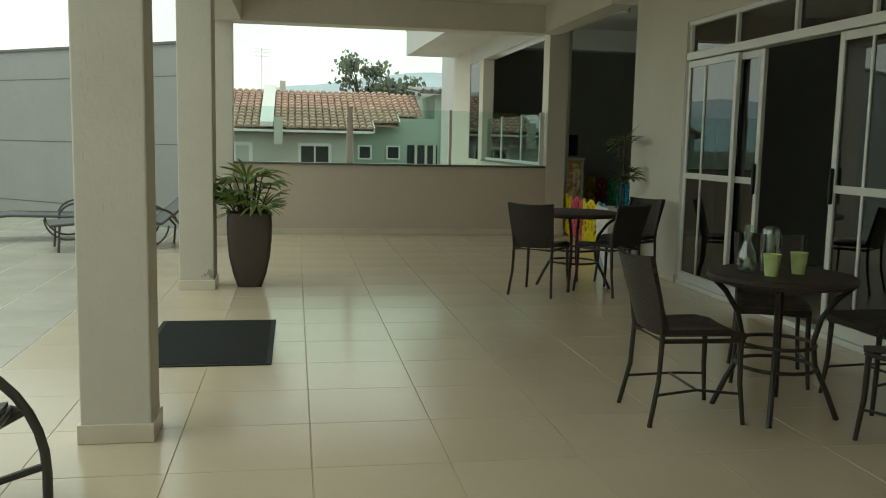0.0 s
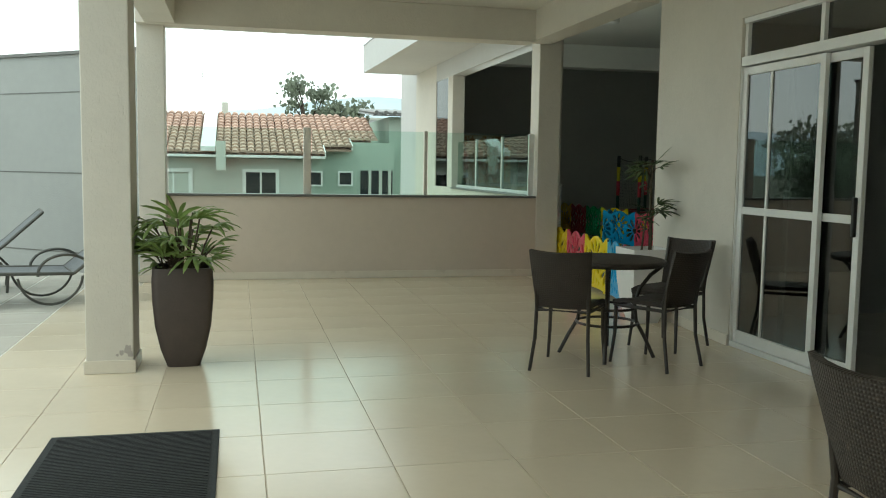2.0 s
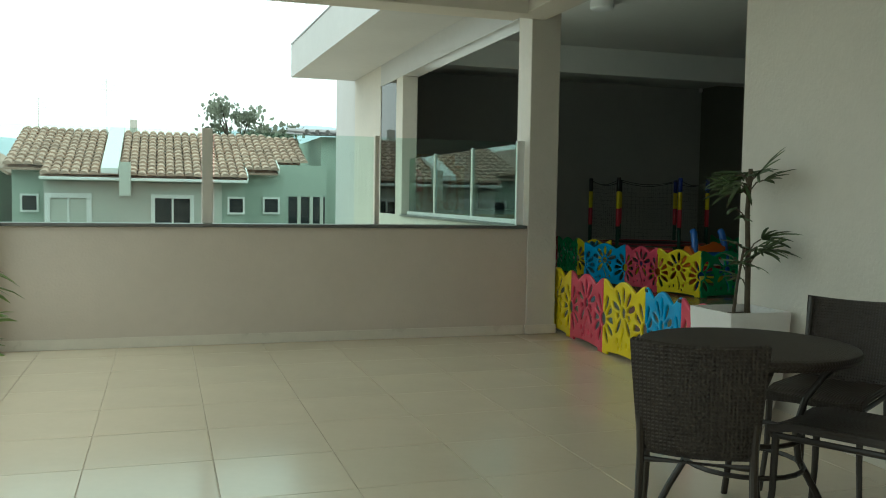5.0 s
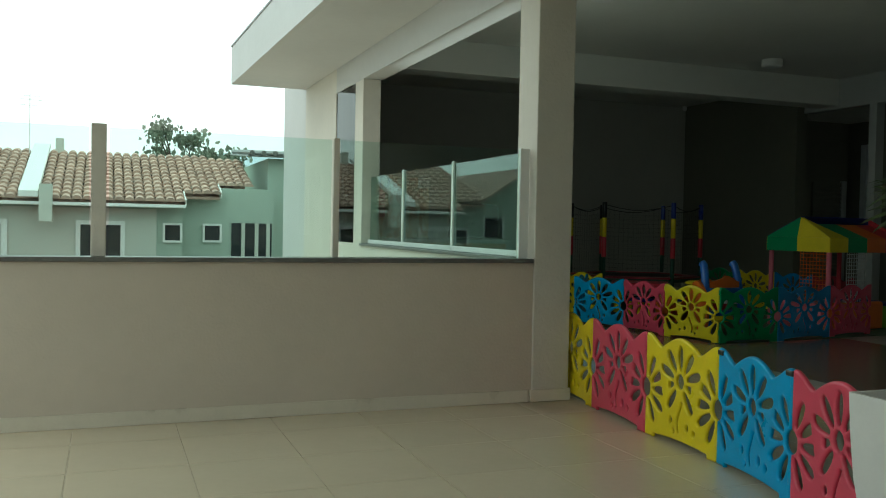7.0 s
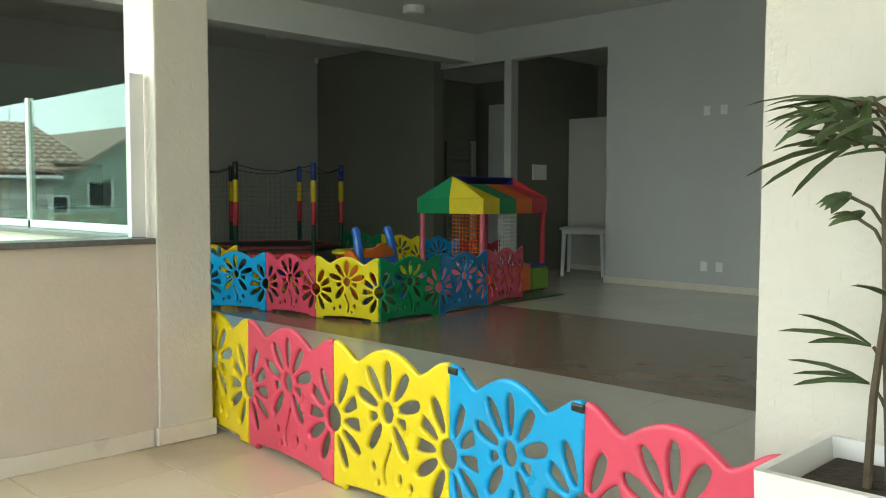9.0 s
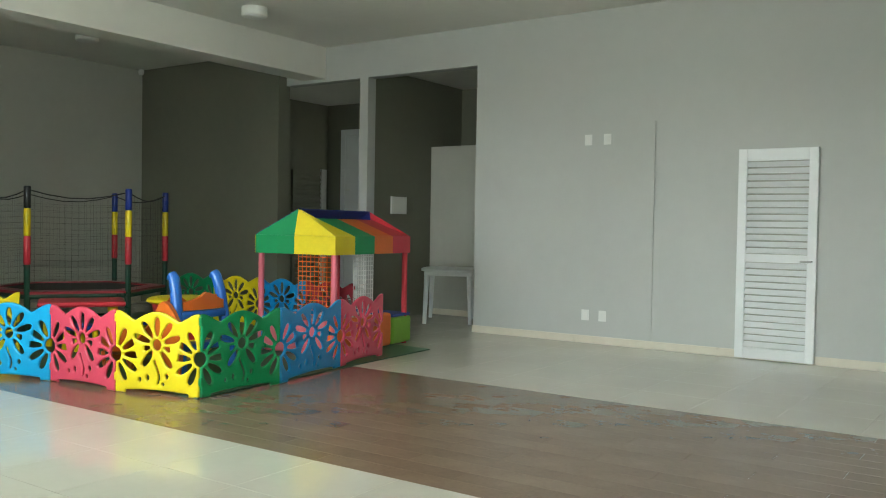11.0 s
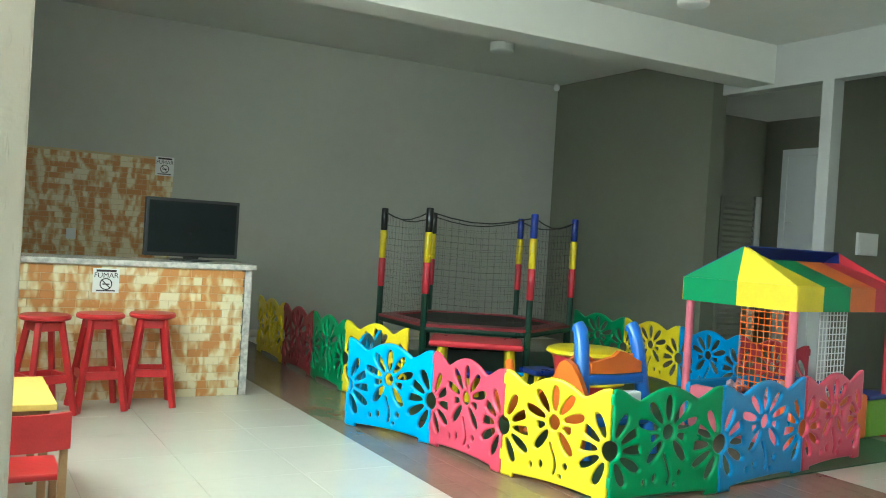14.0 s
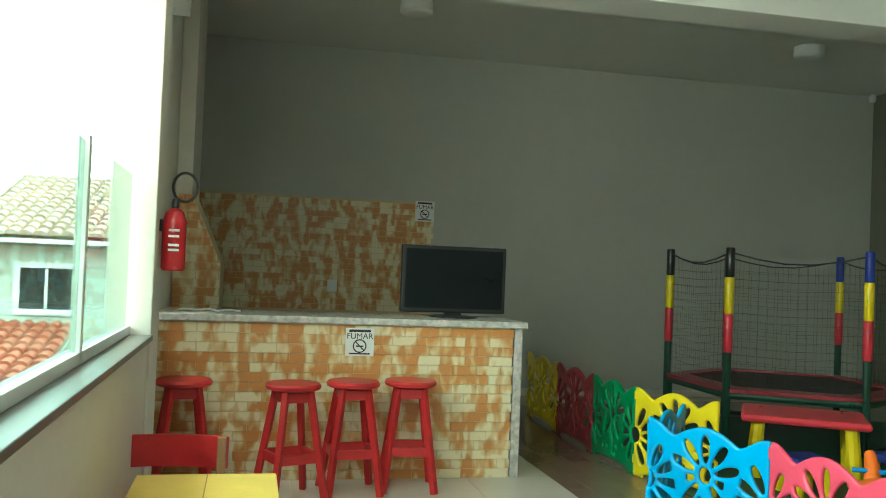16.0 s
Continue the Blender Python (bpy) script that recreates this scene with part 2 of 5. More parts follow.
def thin_leaf(m, share):
    """Let part of the light pass through a leaf."""
    n, l = m.node_tree.nodes, m.node_tree.links
    through_leaf, blend = n.new("ShaderNodeBsdfTranslucent"), n.new("ShaderNodeMixShader")
    b = n["Principled BSDF"]
    l.new(b.inputs["Base Color"].links[0].from_socket, through_leaf.inputs["Color"])
    blend.inputs["Fac"].default_value = share
    l.new(b.outputs["BSDF"], blend.inputs[1])
    l.new(through_leaf.outputs["BSDF"], blend.inputs[2])
    l.new(blend.outputs["Shader"], n["Material Output"].inputs["Surface"])


thin_leaf(M_TREE, 0.45)
thin_leaf(M_LEAF, 0.35)
M_DULLLEAF = mat("dull_palm_leaf", (0.10, 0.145, 0.06), 0.5, vary=0.35, scale=5, random=0.5, island=True)
thin_leaf(M_DULLLEAF, 0.3)
M_BARK = mat("tree_bark", (0.09, 0.07, 0.055), 0.9, vary=0.3, scale=4)
# distance haze is put into the hill colour
M_HILL = mat("haze_tinted_hill", (0.52, 0.62, 0.68), 1.0, vary=0.1, scale=0.01)
M_COLONYBLOCK = mat("distant_block_render", (0.55, 0.56, 0.56), 0.8, vary=0.06, scale=0.5)
M_GREENCUP = mat("green_white_cup", (0.36, 0.55, 0.07), 0.5, vary=0.5, scale=22, tint=(0.80, 0.78, 0.55))
M_EXT = mat("red_cylinder_enamel", (0.52, 0.02, 0.03), 0.25, vary=0.06)
M_CAMO = mat("pale_pink_balls", (0.6, 0.36, 0.42), 0.35, vary=0.4, scale=8, random=0.6, island=True)


def brick_material(name, single):
    """Cream tiles fired with soft orange patches; single: every tile is an object."""
    m = mat(name, (0.66, 0.50, 0.28), 0.4, vary=0.1, scale=4, bump=0.3, bump_scale=60)
    n, l = m.node_tree.nodes, m.node_tree.links
    geo, ob_info, mp = n.new("ShaderNodeNewGeometry"), n.new("ShaderNodeObjectInfo"), n.new("ShaderNodeMapping")
    mp.inputs["Scale"].default_value = (1.9, 1.0, 0.85)
    l.new(geo.outputs["Position"], mp.inputs["Vector"])
    total = None
    for s, weight in ((5.6, 1.0), (12.0, 0.45)):
        nz, ma = n.new("ShaderNodeTexNoise"), n.new("ShaderNodeMath")
        nz.inputs["Scale"].default_value, nz.inputs["Detail"].default_value, nz.inputs["Distortion"].default_value = s, 0.5, 0.5
        l.new(mp.outputs["Vector"], nz.inputs["Vector"])
        ma.operation, ma.inputs[1].default_value, ma.inputs[2].default_value = "MULTIPLY_ADD", weight, 0.0
        l.new(nz.outputs["Fac"], ma.inputs[0])
        if total:
            l.new(total, ma.inputs[2])
        total = ma.outputs[0]
    pick, ramp = n.new("ShaderNodeMath"), n.new("ShaderNodeValToRGB")
    pick.operation, pick.inputs[1].default_value = "MULTIPLY_ADD", 0.26
    l.new(ob_info.outputs["Random"] if single else geo.outputs["Random Per Island"], pick.inputs[0])
    l.new(total, pick.inputs[2])
    e = ramp.color_ramp.elements
    e[0].position, e[0].color = 0.74, (0.76, 0.68, 0.46, 1)
    e[1].position, e[1].color = 0.96, (0.56, 0.245, 0.07, 1)
    mid = ramp.color_ramp.elements.new(0.82)
    mid.color = (0.66, 0.50, 0.26, 1)
    l.new(pick.outputs[0], ramp.inputs["Fac"])
    l.new(ramp.outputs["Color"], n["Principled BSDF"].inputs["Base Color"])
    return m


M_BRICK = brick_material("cream_orange_brick_tile", True)
M_BRICKS = brick_material("cream_orange_wall_tile", False)
M_MORTAR = mat("brown_mortar", (0.63, 0.50, 0.29), 0.9, vary=0.1)


# ---- building tools ----
def box(bm, x0, x1, y0, y1, z0, z1, bevel=0.0, m=None):
    vs = [bm.verts.new((x, y, z)) for x in (x0, x1) for y in (y0, y1) for z in (z0, z1)]
    fs = [bm.faces.new([vs[i] for i in f]) for f in ((0, 1, 3, 2), (4, 6, 7, 5), (0, 4, 5, 1), (2, 3, 7, 6), (0, 2, 6, 4), (1, 5, 7, 3))]
    if bevel:
        es = list({e for f in fs for e in f.edges})
        r = bmesh.ops.bevel(bm, geom=es, offset=bevel, segments=2, affect="EDGES", profile=0.5)
        vs = list({v for f in r["faces"] for v in f.verts} | {v for v in vs if v.is_valid})
    if m is not None:
        bmesh.ops.transform(bm, matrix=m, verts=[v for v in vs if v.is_valid])
    return bm


def tube(bm, points, radius, seg=8, radius_end=None, closed=False):
    pts = [Vector(p) for p in points]
    rings, count = [], len(pts)
    side = None
    for i, p in enumerate(pts):
        a, b = (pts[i - 1], pts[(i + 1) % count]) if closed else (pts[max(i - 1, 0)], pts[min(i + 1, count - 1)])
        d = (b - a).normalized()
        if side is None:
            side = d.cross(Vector((0, 0, 1)) if abs(d.z) < 0.9 else Vector((1, 0, 0))).normalized()
        side = (side - d * side.dot(d)).normalized()
        up = d.cross(side)
        r = radius if radius_end is None else radius + (radius_end - radius) * i / (count - 1)
        rings.append([bm.verts.new(p + r * (side * math.cos(2 * math.pi * k / seg) + up * math.sin(2 * math.pi * k / seg))) for k in range(seg)])
    for i in range(count if closed else count - 1):
        a, b = rings[i], rings[(i + 1) % count]
        for k in range(seg):
            bm.faces.new((a[k], a[(k + 1) % seg], b[(k + 1) % seg], b[k]))
    if not closed:
        bm.faces.new(rings[0][::-1])
        bm.faces.new(rings[-1])
    return bm


def lathe(bm, profile, seg=24, cx=0.0, cy=0.0, cap=True):
    rings = [[bm.verts.new((cx + r * math.cos(2 * math.pi * k / seg), cy + r * math.sin(2 * math.pi * k / seg), z)) for k in range(seg)] for r, z in profile]
    for a, b in zip(rings, rings[1:]):
        for k in range(seg):
            bm.faces.new((a[k], a[(k + 1) % seg], b[(k + 1) % seg], b[k]))
    if cap:
        bm.faces.new(rings[0][::-1])
        bm.faces.new(rings[-1])
    return bm


def sheet(bm, rows, thick=0.0):
    """A sheet through rows of points, thickened along its normals."""
    grid = [[bm.verts.new(p) for p in row] for row in rows]
    fs = [bm.faces.new((a[i], a[i + 1], b[i + 1], b[i])) for a, b in zip(grid, grid[1:]) for i in range(len(a) - 1)]
    if thick:
        bm.normal_update()
        low = [[bm.verts.new(v.co - v.normal * thick) for v in row] for row in grid]
        for a, c in zip(low, low[1:]):
            for i in range(len(a) - 1):
                bm.faces.new((c[i], c[i + 1], a[i + 1], a[i]))
        rim = [(0, i) for i in range(len(grid[0]))] + [(j, -1) for j in range(1, len(grid))]
        rim += [(-1, i) for i in range(len(grid[0]) - 2, -1, -1)] + [(j, 0) for j in range(len(grid) - 2, 0, -1)]
        for (j, i), (q, p) in zip(rim, rim[1:] + rim[:1]):
            bm.faces.new((grid[j][i], low[j][i], low[q][p], grid[q][p]))
    return bm


def prism(ring, z0, z1):
    """An upright block on a floor outline, counter-clockwise."""
    bm = bmesh.new()
    low, high = [[bm.verts.new((x, y, z)) for x, y in ring] for z in (z0, z1)]
    bm.faces.new(low[::-1])
    bm.faces.new(high)
    for k in range(len(ring)):
        j = (k + 1) % len(ring)
        bm.faces.new((low[k], low[j], high[j], high[k]))
    return bm


def arc(center, radius, a0, a1, steps, plane="xz", squash=1.0):
    out = []
    for i in range(steps + 1):
        a = radians(a0 + (a1 - a0) * i / steps)
        c, s = radius * math.cos(a), radius * math.sin(a) * squash
        x, y, z = center
        out.append((x + c, y, z + s) if plane == "xz" else (x + c, y + s, z) if plane == "xy" else (x, y + c, z + s))
    return out


def part(name, bm, material, parent=None, label="", smooth=False):
    bmesh.ops.recalc_face_normals(bm, faces=bm.faces)
    me = bpy.data.meshes.new(name)
    bm.to_mesh(me)
    bm.free()
    me.materials.append(material)
    if smooth:
        for p in me.polygons:
            p.use_smooth = True
        me.set_sharp_from_angle(angle=radians(40))
    ob = new(name, me)
    if parent:
        ob.parent = parent
    if label:
        tagged(ob, label)
    return ob


def B(*a, **k):
    return box(bmesh.new(), *a, **k)


def thing(name, label, category, group="", at=None):
    e = new(name)
    e.empty_display_size = 0.1
    if at is not None:
        e.matrix_basis = at
    return tagged(e, label, category, group)


def structure(name, bm, material, label="", smooth=False):
    return tagged(part(name, bm, material, None, "", smooth), label, "", "", "structure")


def shared(name, ob, parent, x, y, z, rz=0.0):
    o = new(name, ob.data)
    o.parent = parent
    o.matrix_basis = pose(x, y, z, 0, 0, rz)
    return o


# ---- large structure ----
floor = structure("floor", B(-12, 15.2, -5, 21.3, -0.25, -0.004), M_GROUT, "polished cream tile floor with thin joints")
part("outdoor_grout", B(-11.9, -0.80, -4.9, 21.2, -0.0045, -0.0028), mat("pale_outdoor_grout", (0.80, 0.80, 0.76), 0.6, vary=0.06), floor, "pale joints of the open terrace")
part("indoor_grout", B(4.29, 15.1, -0.9, 21.0, -0.0045, -0.0028), mat("indoor_grout", (0.57, 0.535, 0.465), 0.5, vary=0.05), floor, "pale indoor joints")
# columns of the covered terrace
for name, x0, x1, y0, y1, top in (("column_1", -0.635, -0.34, 3.13, 3.37, 2.87), ("column_2", -0.71, -0.42, 7.08, 7.43, 2.87), ("column_3", -0.84, -0.55, 11.55, 11.85, 2.87)):
    col = structure(name, B(x0, x1, y0, y1, 0, top, 0.008), M_PAINT, "cream textured square terrace column")
    if name == "column_2":
        bm, rng = bmesh.new(), random.Random(3)
        for cx, cz, r in ((x1 - 0.035, 0.155, 0.034), (x1 - 0.075, 0.135, 0.018), (x1 - 0.10, 0.118, 0.011), (x1 - 0.02, 0.12, 0.02)):
            ring = [(cx + r * rng.uniform(0.5, 1.0) * math.cos(k * 0.785), cz + r * rng.uniform(0.6, 1.3) * math.sin(k * 0.785)) for k in range(8)]
            top_ring, low_ring = [[bm.verts.new((x, y, z)) for x, z in ring] for y in (y0 - 0.003, y0 + 0.002)]
            bm.faces.new(top_ring)
            for k in range(8):
                bm.faces.new((top_ring[k], top_ring[(k + 1) % 8], low_ring[(k + 1) % 8], low_ring[k]))
        part("peeled_patch", bm, M_CONC, col, "grey patches of peeled plaster")
    part("skirting", B(x0 - 0.012, x1 + 0.012, y0 - 0.012, y1 + 0.012, 0.001, 0.085, 0.003), M_SKIRT, col)
col = structure("column_4", B(3.89, 4.18, 11.69, 11.998, 0, 3.72, 0.008), M_PAINT, "cream textured square column beside the play room")
part("skirting", B(3.877, 4.192, 11.677, 11.998, 0.001, 0.085, 0.003), M_SKIRT, col)
# added block that carries the column edge further into the room
structure("wall_column_infill", B(4.082, 4.36, 12.115, 12.26, 0, 3.72, 0.006), M_PAINT, "added cream textured block extending the column's inner edge")
structure("beam_north", B(-0.84, 3.734, 11.42, 11.76, 2.865, 3.24, 0.004), M_PAINT, "cream beam over the terrace parapet")
structure("beam_west", B(-0.74, -0.42, -5, 11.41, 2.87, 3.24, 0.004), M_PAINT, "cream beam over the terrace columns")
structure("beam_east", B(3.735, 4.02, 8.79, 11.688, 2.88, 3.72, 0.004), M_PAINT, "cream beam over the play room opening")
structure("ceiling_terrace", B(-0.9, 3.96, -5, 11.78, 3.242, 3.45), M_CEIL, "plain pale terrace ceiling")
# parapet with a stone sill
structure("parapet", B(-0.545, 3.888, 11.70, 11.86, 0, 0.975), M_PARAPET, "beige textured parapet wall")
structure("trim_sill", B(-0.545, 3.876, 11.67, 11.89, 0.977, 1.005, 0.004), M_STONE, "grey stone coping on the parapet")
structure("baseboard_parapet", B(-0.545, 3.858, 11.688, 11.699, 0.001, 0.085, 0.002), M_SKIRT, "cream tile skirting")
# pier between doors and play room
pier = structure("wall_pier", prism(((3.945, 7.27), (4.22, 7.27), (4.22, 8.787), (4.04, 8.787)), 0, 3.72), M_PAINT, "cream textured wall pier")
part("skirting", prism(((3.932, 7.27), (3.944, 7.27), (4.039, 8.787), (4.027, 8.787)), 0.001, 0.085), M_SKIRT, pier)
structure("wall_lintel", B(3.945, 4.2, 3.0, 7.269, 2.50, 3.72), M_PAINT, "cream wall over the glazed doors")
structure("wall_south_terrace", B(3.86, 4.2, -5, 2.999, 0, 3.72), M_PAINT, "cream wall")
structure("wall_back_terrace", B(-12, 4.2, -5.3, -5.02, 0, 3.5), M_PAINT, "cream wall behind the terrace")
structure("wall_west", B(-12.3, -12.02, -5.3, 24, 0, 2.6), M_BOUNDARY, "pale boundary wall")
# play room shell
structure("wall_play_south", B(4.222, 12.3, 8.49, 8.72, 0, 3.72), M_LIGHTWALL, "light grey play room wall")
structure("wall_north", B(3.992, 12.2, 21.06, 21.3, 0, 3.72), M_GREYWALL, "plain grey play room wall")
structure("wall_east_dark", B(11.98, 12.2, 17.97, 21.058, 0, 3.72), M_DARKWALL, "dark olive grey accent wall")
structure("wall_east", B(12.13, 12.3, 8.722, 14.74, 0, 3.72), M_LIGHTWALL, "light grey wall with sockets")
structure("wall_east_header", B(12.13, 12.3, 14.741, 17.968, 3.25, 3.72), M_LIGHTWALL, "light grey wall over the openings")
structure("wall_east_post", B(12.13, 12.29, 16.46, 16.60, 0, 3.249), M_LIGHTWALL, "light grey post between two openings")
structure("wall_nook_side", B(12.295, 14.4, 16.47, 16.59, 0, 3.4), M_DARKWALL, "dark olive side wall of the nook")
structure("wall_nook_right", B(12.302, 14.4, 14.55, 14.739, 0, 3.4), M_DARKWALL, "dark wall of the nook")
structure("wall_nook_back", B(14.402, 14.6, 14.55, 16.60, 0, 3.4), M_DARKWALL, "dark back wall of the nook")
structure("wall_nook_panel", B(13.60, 13.66, 14.742, 16.466, 0, 2.45, 0.004), M_GREYWALL, "lighter grey partition in the nook")
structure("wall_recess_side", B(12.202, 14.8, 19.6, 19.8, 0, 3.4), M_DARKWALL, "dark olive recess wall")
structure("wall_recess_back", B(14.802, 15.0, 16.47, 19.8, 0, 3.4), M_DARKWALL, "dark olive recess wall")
structure("ceiling_nook", B(12.301, 15.0, 14.55, 19.8, 3.42, 3.6), M_ROOMCEIL, "pale nook ceiling")
structure("ceiling_play", B(3.87, 12.32, 8.2, 21.3, 3.724, 3.95), M_ROOMCEIL, "pale play room ceiling")
structure("beam_play", B(4.1, 12.128, 17.22, 17.62, 3.29, 3.722, 0.004), M_ROOMCEIL, "pale ceiling beam in the play room")
structure("baseboard_east", B(12.115, 12.129, 8.73, 14.75, 0.001, 0.085, 0.002), M_SKIRT, "cream skirting")
structure("baseboard_north", B(7.3, 11.97, 21.045, 21.058, 0.001, 0.085, 0.002), M_SKIRT, "cream skirting")
structure("baseboard_nook", B(13.585, 13.598, 14.75, 16.46, 0.001, 0.085, 0.002), M_SKIRT, "cream skirting")
# west side of the wing: low wall, openings, posts
structure("wall_wing_low", B(3.878, 4.075, 12.002, 16.15, 0, 0.975), M_PAINT, "cream low wall under the openings")
structure("trim_sill_wing", B(3.85, 4.10, 12.002, 16.149, 0.977, 1.005, 0.004), M_STONE, "grey stone coping")
structure("wall_wing_post", B(3.875, 4.09, 16.151, 16.50, 0, 2.93, 0.006), M_PAINT, "cream textured wing pillar")
structure("wall_wing_low_2", B(3.878, 3.985, 16.502, 17.45, 0, 1.0), M_PAINT, "cream low wall")
structure("wall_wing_solid", B(3.875, 3.99, 17.452, 19.35, 0, 3.72), M_PAINT, "white outer wall")
structure("wall_wing_end", B(3.90, 3.99, 19.352, 21.2, 0, 3.72), M_WHITEWALL, "grey wall behind the bar")
structure("wall_wing_header", B(3.875, 4.11, 12.002, 17.45, 2.931, 3.722), M_WHITEWALL, "cream wall over the openings")
structure("roof_overhang", prism(((3.01, 11.80), (3.87, 11.80), (3.87, 19.3), (2.83, 19.3)), 3.24, 3.36), M_WHITEWALL, "white roof overhang")
structure("trim_fascia", prism(((2.95, 11.80), (3.008, 11.80), (2.828, 19.36), (2.77, 19.36)), 3.24, 3.78), M_WHITEWALL, "white roof fascia")
structure("trim_fascia_end", B(2.832, 3.87, 19.302, 19.36, 3.24, 3.78), M_WHITEWALL, "white roof fascia")
structure("roof_eave", B(3.012, 3.868, 11.80, 19.30, 3.68, 3.74), M_WHITEWALL, "white flat roof over the overhang")
structure("roof_slab", B(3.88, 15.2, 8.0, 19.35, 3.955, 4.0), M_WHITEWALL, "white flat roof")
structure("roof_slab_back", B(3.88, 15.2, 19.362, 21.5, 3.955, 4.0), M_WHITEWALL, "white flat roof")
structure("trim_flashing", prism(((2.94, 11.79), (3.008, 11.79), (2.828, 19.37), (2.76, 19.37)), 3.782, 3.806), M_STONE, "dark flashing along the fascia")
# room behind the glazed doors, its walls coloured dark to read as unlit
structure("wall_lounge_east", B(9.0, 9.2, -1.0, 8.19, 0, 3.4), M_DARKWALL, "lounge wall coloured dark for the unlit room")
structure("wall_lounge_south", B(4.202, 9.2, -1.2, -1.0, 0, 3.4), M_DARKWALL, "lounge wall coloured dark for the unlit room")
structure("ceiling_lounge", B(4.202, 9.2, -1.2, 8.19, 3.42, 3.6), M_CEIL, "lounge ceiling")
# boundary wall in rendered bands
bw = structure("wall_boundary", B(-13, 0, 0, 0.2, 0, 2.62), M_BOUNDARY, "pale grey rendered boundary wall with level joints")
bw.matrix_basis = pose(-0.75, 11.86, 0, 0, 0, -39)
for z in (0.23, 1.2, 2.17):
    part("joint", B(-13, 0, -0.004, 0.0, z, z + 0.014), M_STONE, bw)
part("coping", B(-13.02, 0.0, -0.03, 0.23, 2.622, 2.66), M_STONE, bw)


# ---- glazing ----
def pane(name, x0, x1, y0, y1, z0, z1, material, parent=None, label=""):
    o = part(name, B(x0, x1, y0, y1, z0, z1), material, parent, label)
    o.visible_shadow = False
    return o


guard = thing("glass_guard", "greenish frameless glass guard on the parapet", "guard rail")
for a, b in ((-0.53, 0.99), (1.10, 2.45), (2.51, 3.80)):
    pane("pane", a, b, 11.775, 11.785, 1.006, 1.77, M_GUARD, guard)
part("post", B(1.0, 1.085, 11.74, 11.82, 1.006, 1.79, 0.006), M_PAINT, guard, "cream rendered post")
part("post", B(2.46, 2.50, 11.76, 11.80, 1.006, 1.78, 0.004), M_PAINT, guard, "slim cream post")
part("post", B(3.80, 3.872, 11.76, 11.80, 1.006, 1.78, 0.004), M_ALU, guard, "pale aluminium end profile")
slim = thing("window", "narrow fixed window of dark tinted glass beside the wing pillar", "window")
pane("pane", 3.884, 3.89, 16.51, 17.44, 1.0, 2.925, M_TINTED, slim)
wing_guard = thing("glass_guard", "greenish glass guard in white aluminium posts along the wing opening", "guard rail")
stops = (12.05, 13.47, 14.88, 16.12)
for a, b in zip(stops, stops[1:]):
    pane("pane", 3.97, 3.978, a + 0.012, b - 0.031, 1.05, 1.78, M_WINGGLASS, wing_guard)
    if b < 16:
        part("post", B(3.955, 3.993, b - 0.03, b + 0.012, 1.006, 1.80, 0.003), M_ALU, wing_guard)
part("bottom_rail", B(3.955, 3.993, 12.02, 16.14, 1.006, 1.05, 0.003), M_ALU, wing_guard)
part("post", B(3.955, 3.993, 12.01, 12.05, 1.006, 1.80, 0.003), M_ALU, wing_guard)


def door_leaf(y0, y1, x, muntin, name="sliding_door", handle=None):
    d = thing(name, "tall sliding glass door in a white aluminium frame", "door", "terrace doors")
    z0, z1, w = 0.045, 2.13, 0.055
    for a, b in ((y0, y0 + w), (y1 - w, y1)):
        part("stile", B(x, x + 0.035, a, b, z0, z1, 0.004), M_ALU, d)
    for a, b in ((z0, z0 + 0.09), (1.03, 1.085), (z1 - 0.06, z1)):
        part("rail", B(x + 0.001, x + 0.034, y0 + w, y1 - w, a, b, 0.004), M_ALU, d)
    if muntin:
        part("muntin", B(x + 0.004, x + 0.031, muntin - 0.012, muntin + 0.012, z0 + 0.09, z1 - 0.06, 0.002), M_ALU, d)
    for a, b in ((z0 + 0.09, 1.03), (1.085, z1 - 0.06)):
        pane("pane", x + 0.014, x + 0.02, y0 + w, y1 - w, a, b, M_DOORGLASS, d)
    if handle:
        part("handle", B(x - 0.03, x, handle - 0.012, handle + 0.012, 0.95, 1.2, 0.006), M_BLACK, d, "black pull handle")


door_leaf(6.30, 7.255, 3.965, 6.90)
door_leaf(5.95, 6.75, 4.01, None, handle=5.985)
door_leaf(4.00, 4.885, 3.965, 4.53, handle=4.85)
door_leaf(3.02, 4.05, 4.01, 3.55)
dframe = thing("door_frame", "white aluminium door frame with glazed transom", "door frame")
part("threshold", B(3.95, 4.08, 3.0, 7.268, 0.001, 0.042, 0.004), M_ALU, dframe)
part("head", B(3.95, 4.08, 3.0, 7.268, 2.14, 2.21, 0.004), M_ALU, dframe)
part("jamb", B(3.95, 4.08, 7.256, 7.268, 0.043, 2.139), M_ALU, dframe)
part("top_rail", B(3.96, 4.07, 3.0, 7.268, 2.46, 2.499), M_ALU, dframe)
bars = (7.245, 6.36, 5.46, 4.55, 3.64)
for y in bars:
    part("transom_bar", B(3.97, 4.05, y - 0.02, y + 0.02, 2.211, 2.459, 0.003), M_ALU, dframe)
for b, a in zip(bars, bars[1:]):
    pane("pane", 4.0, 4.008, a + 0.021, b - 0.021, 2.211, 2.459, M_DOORGLASS, dframe)


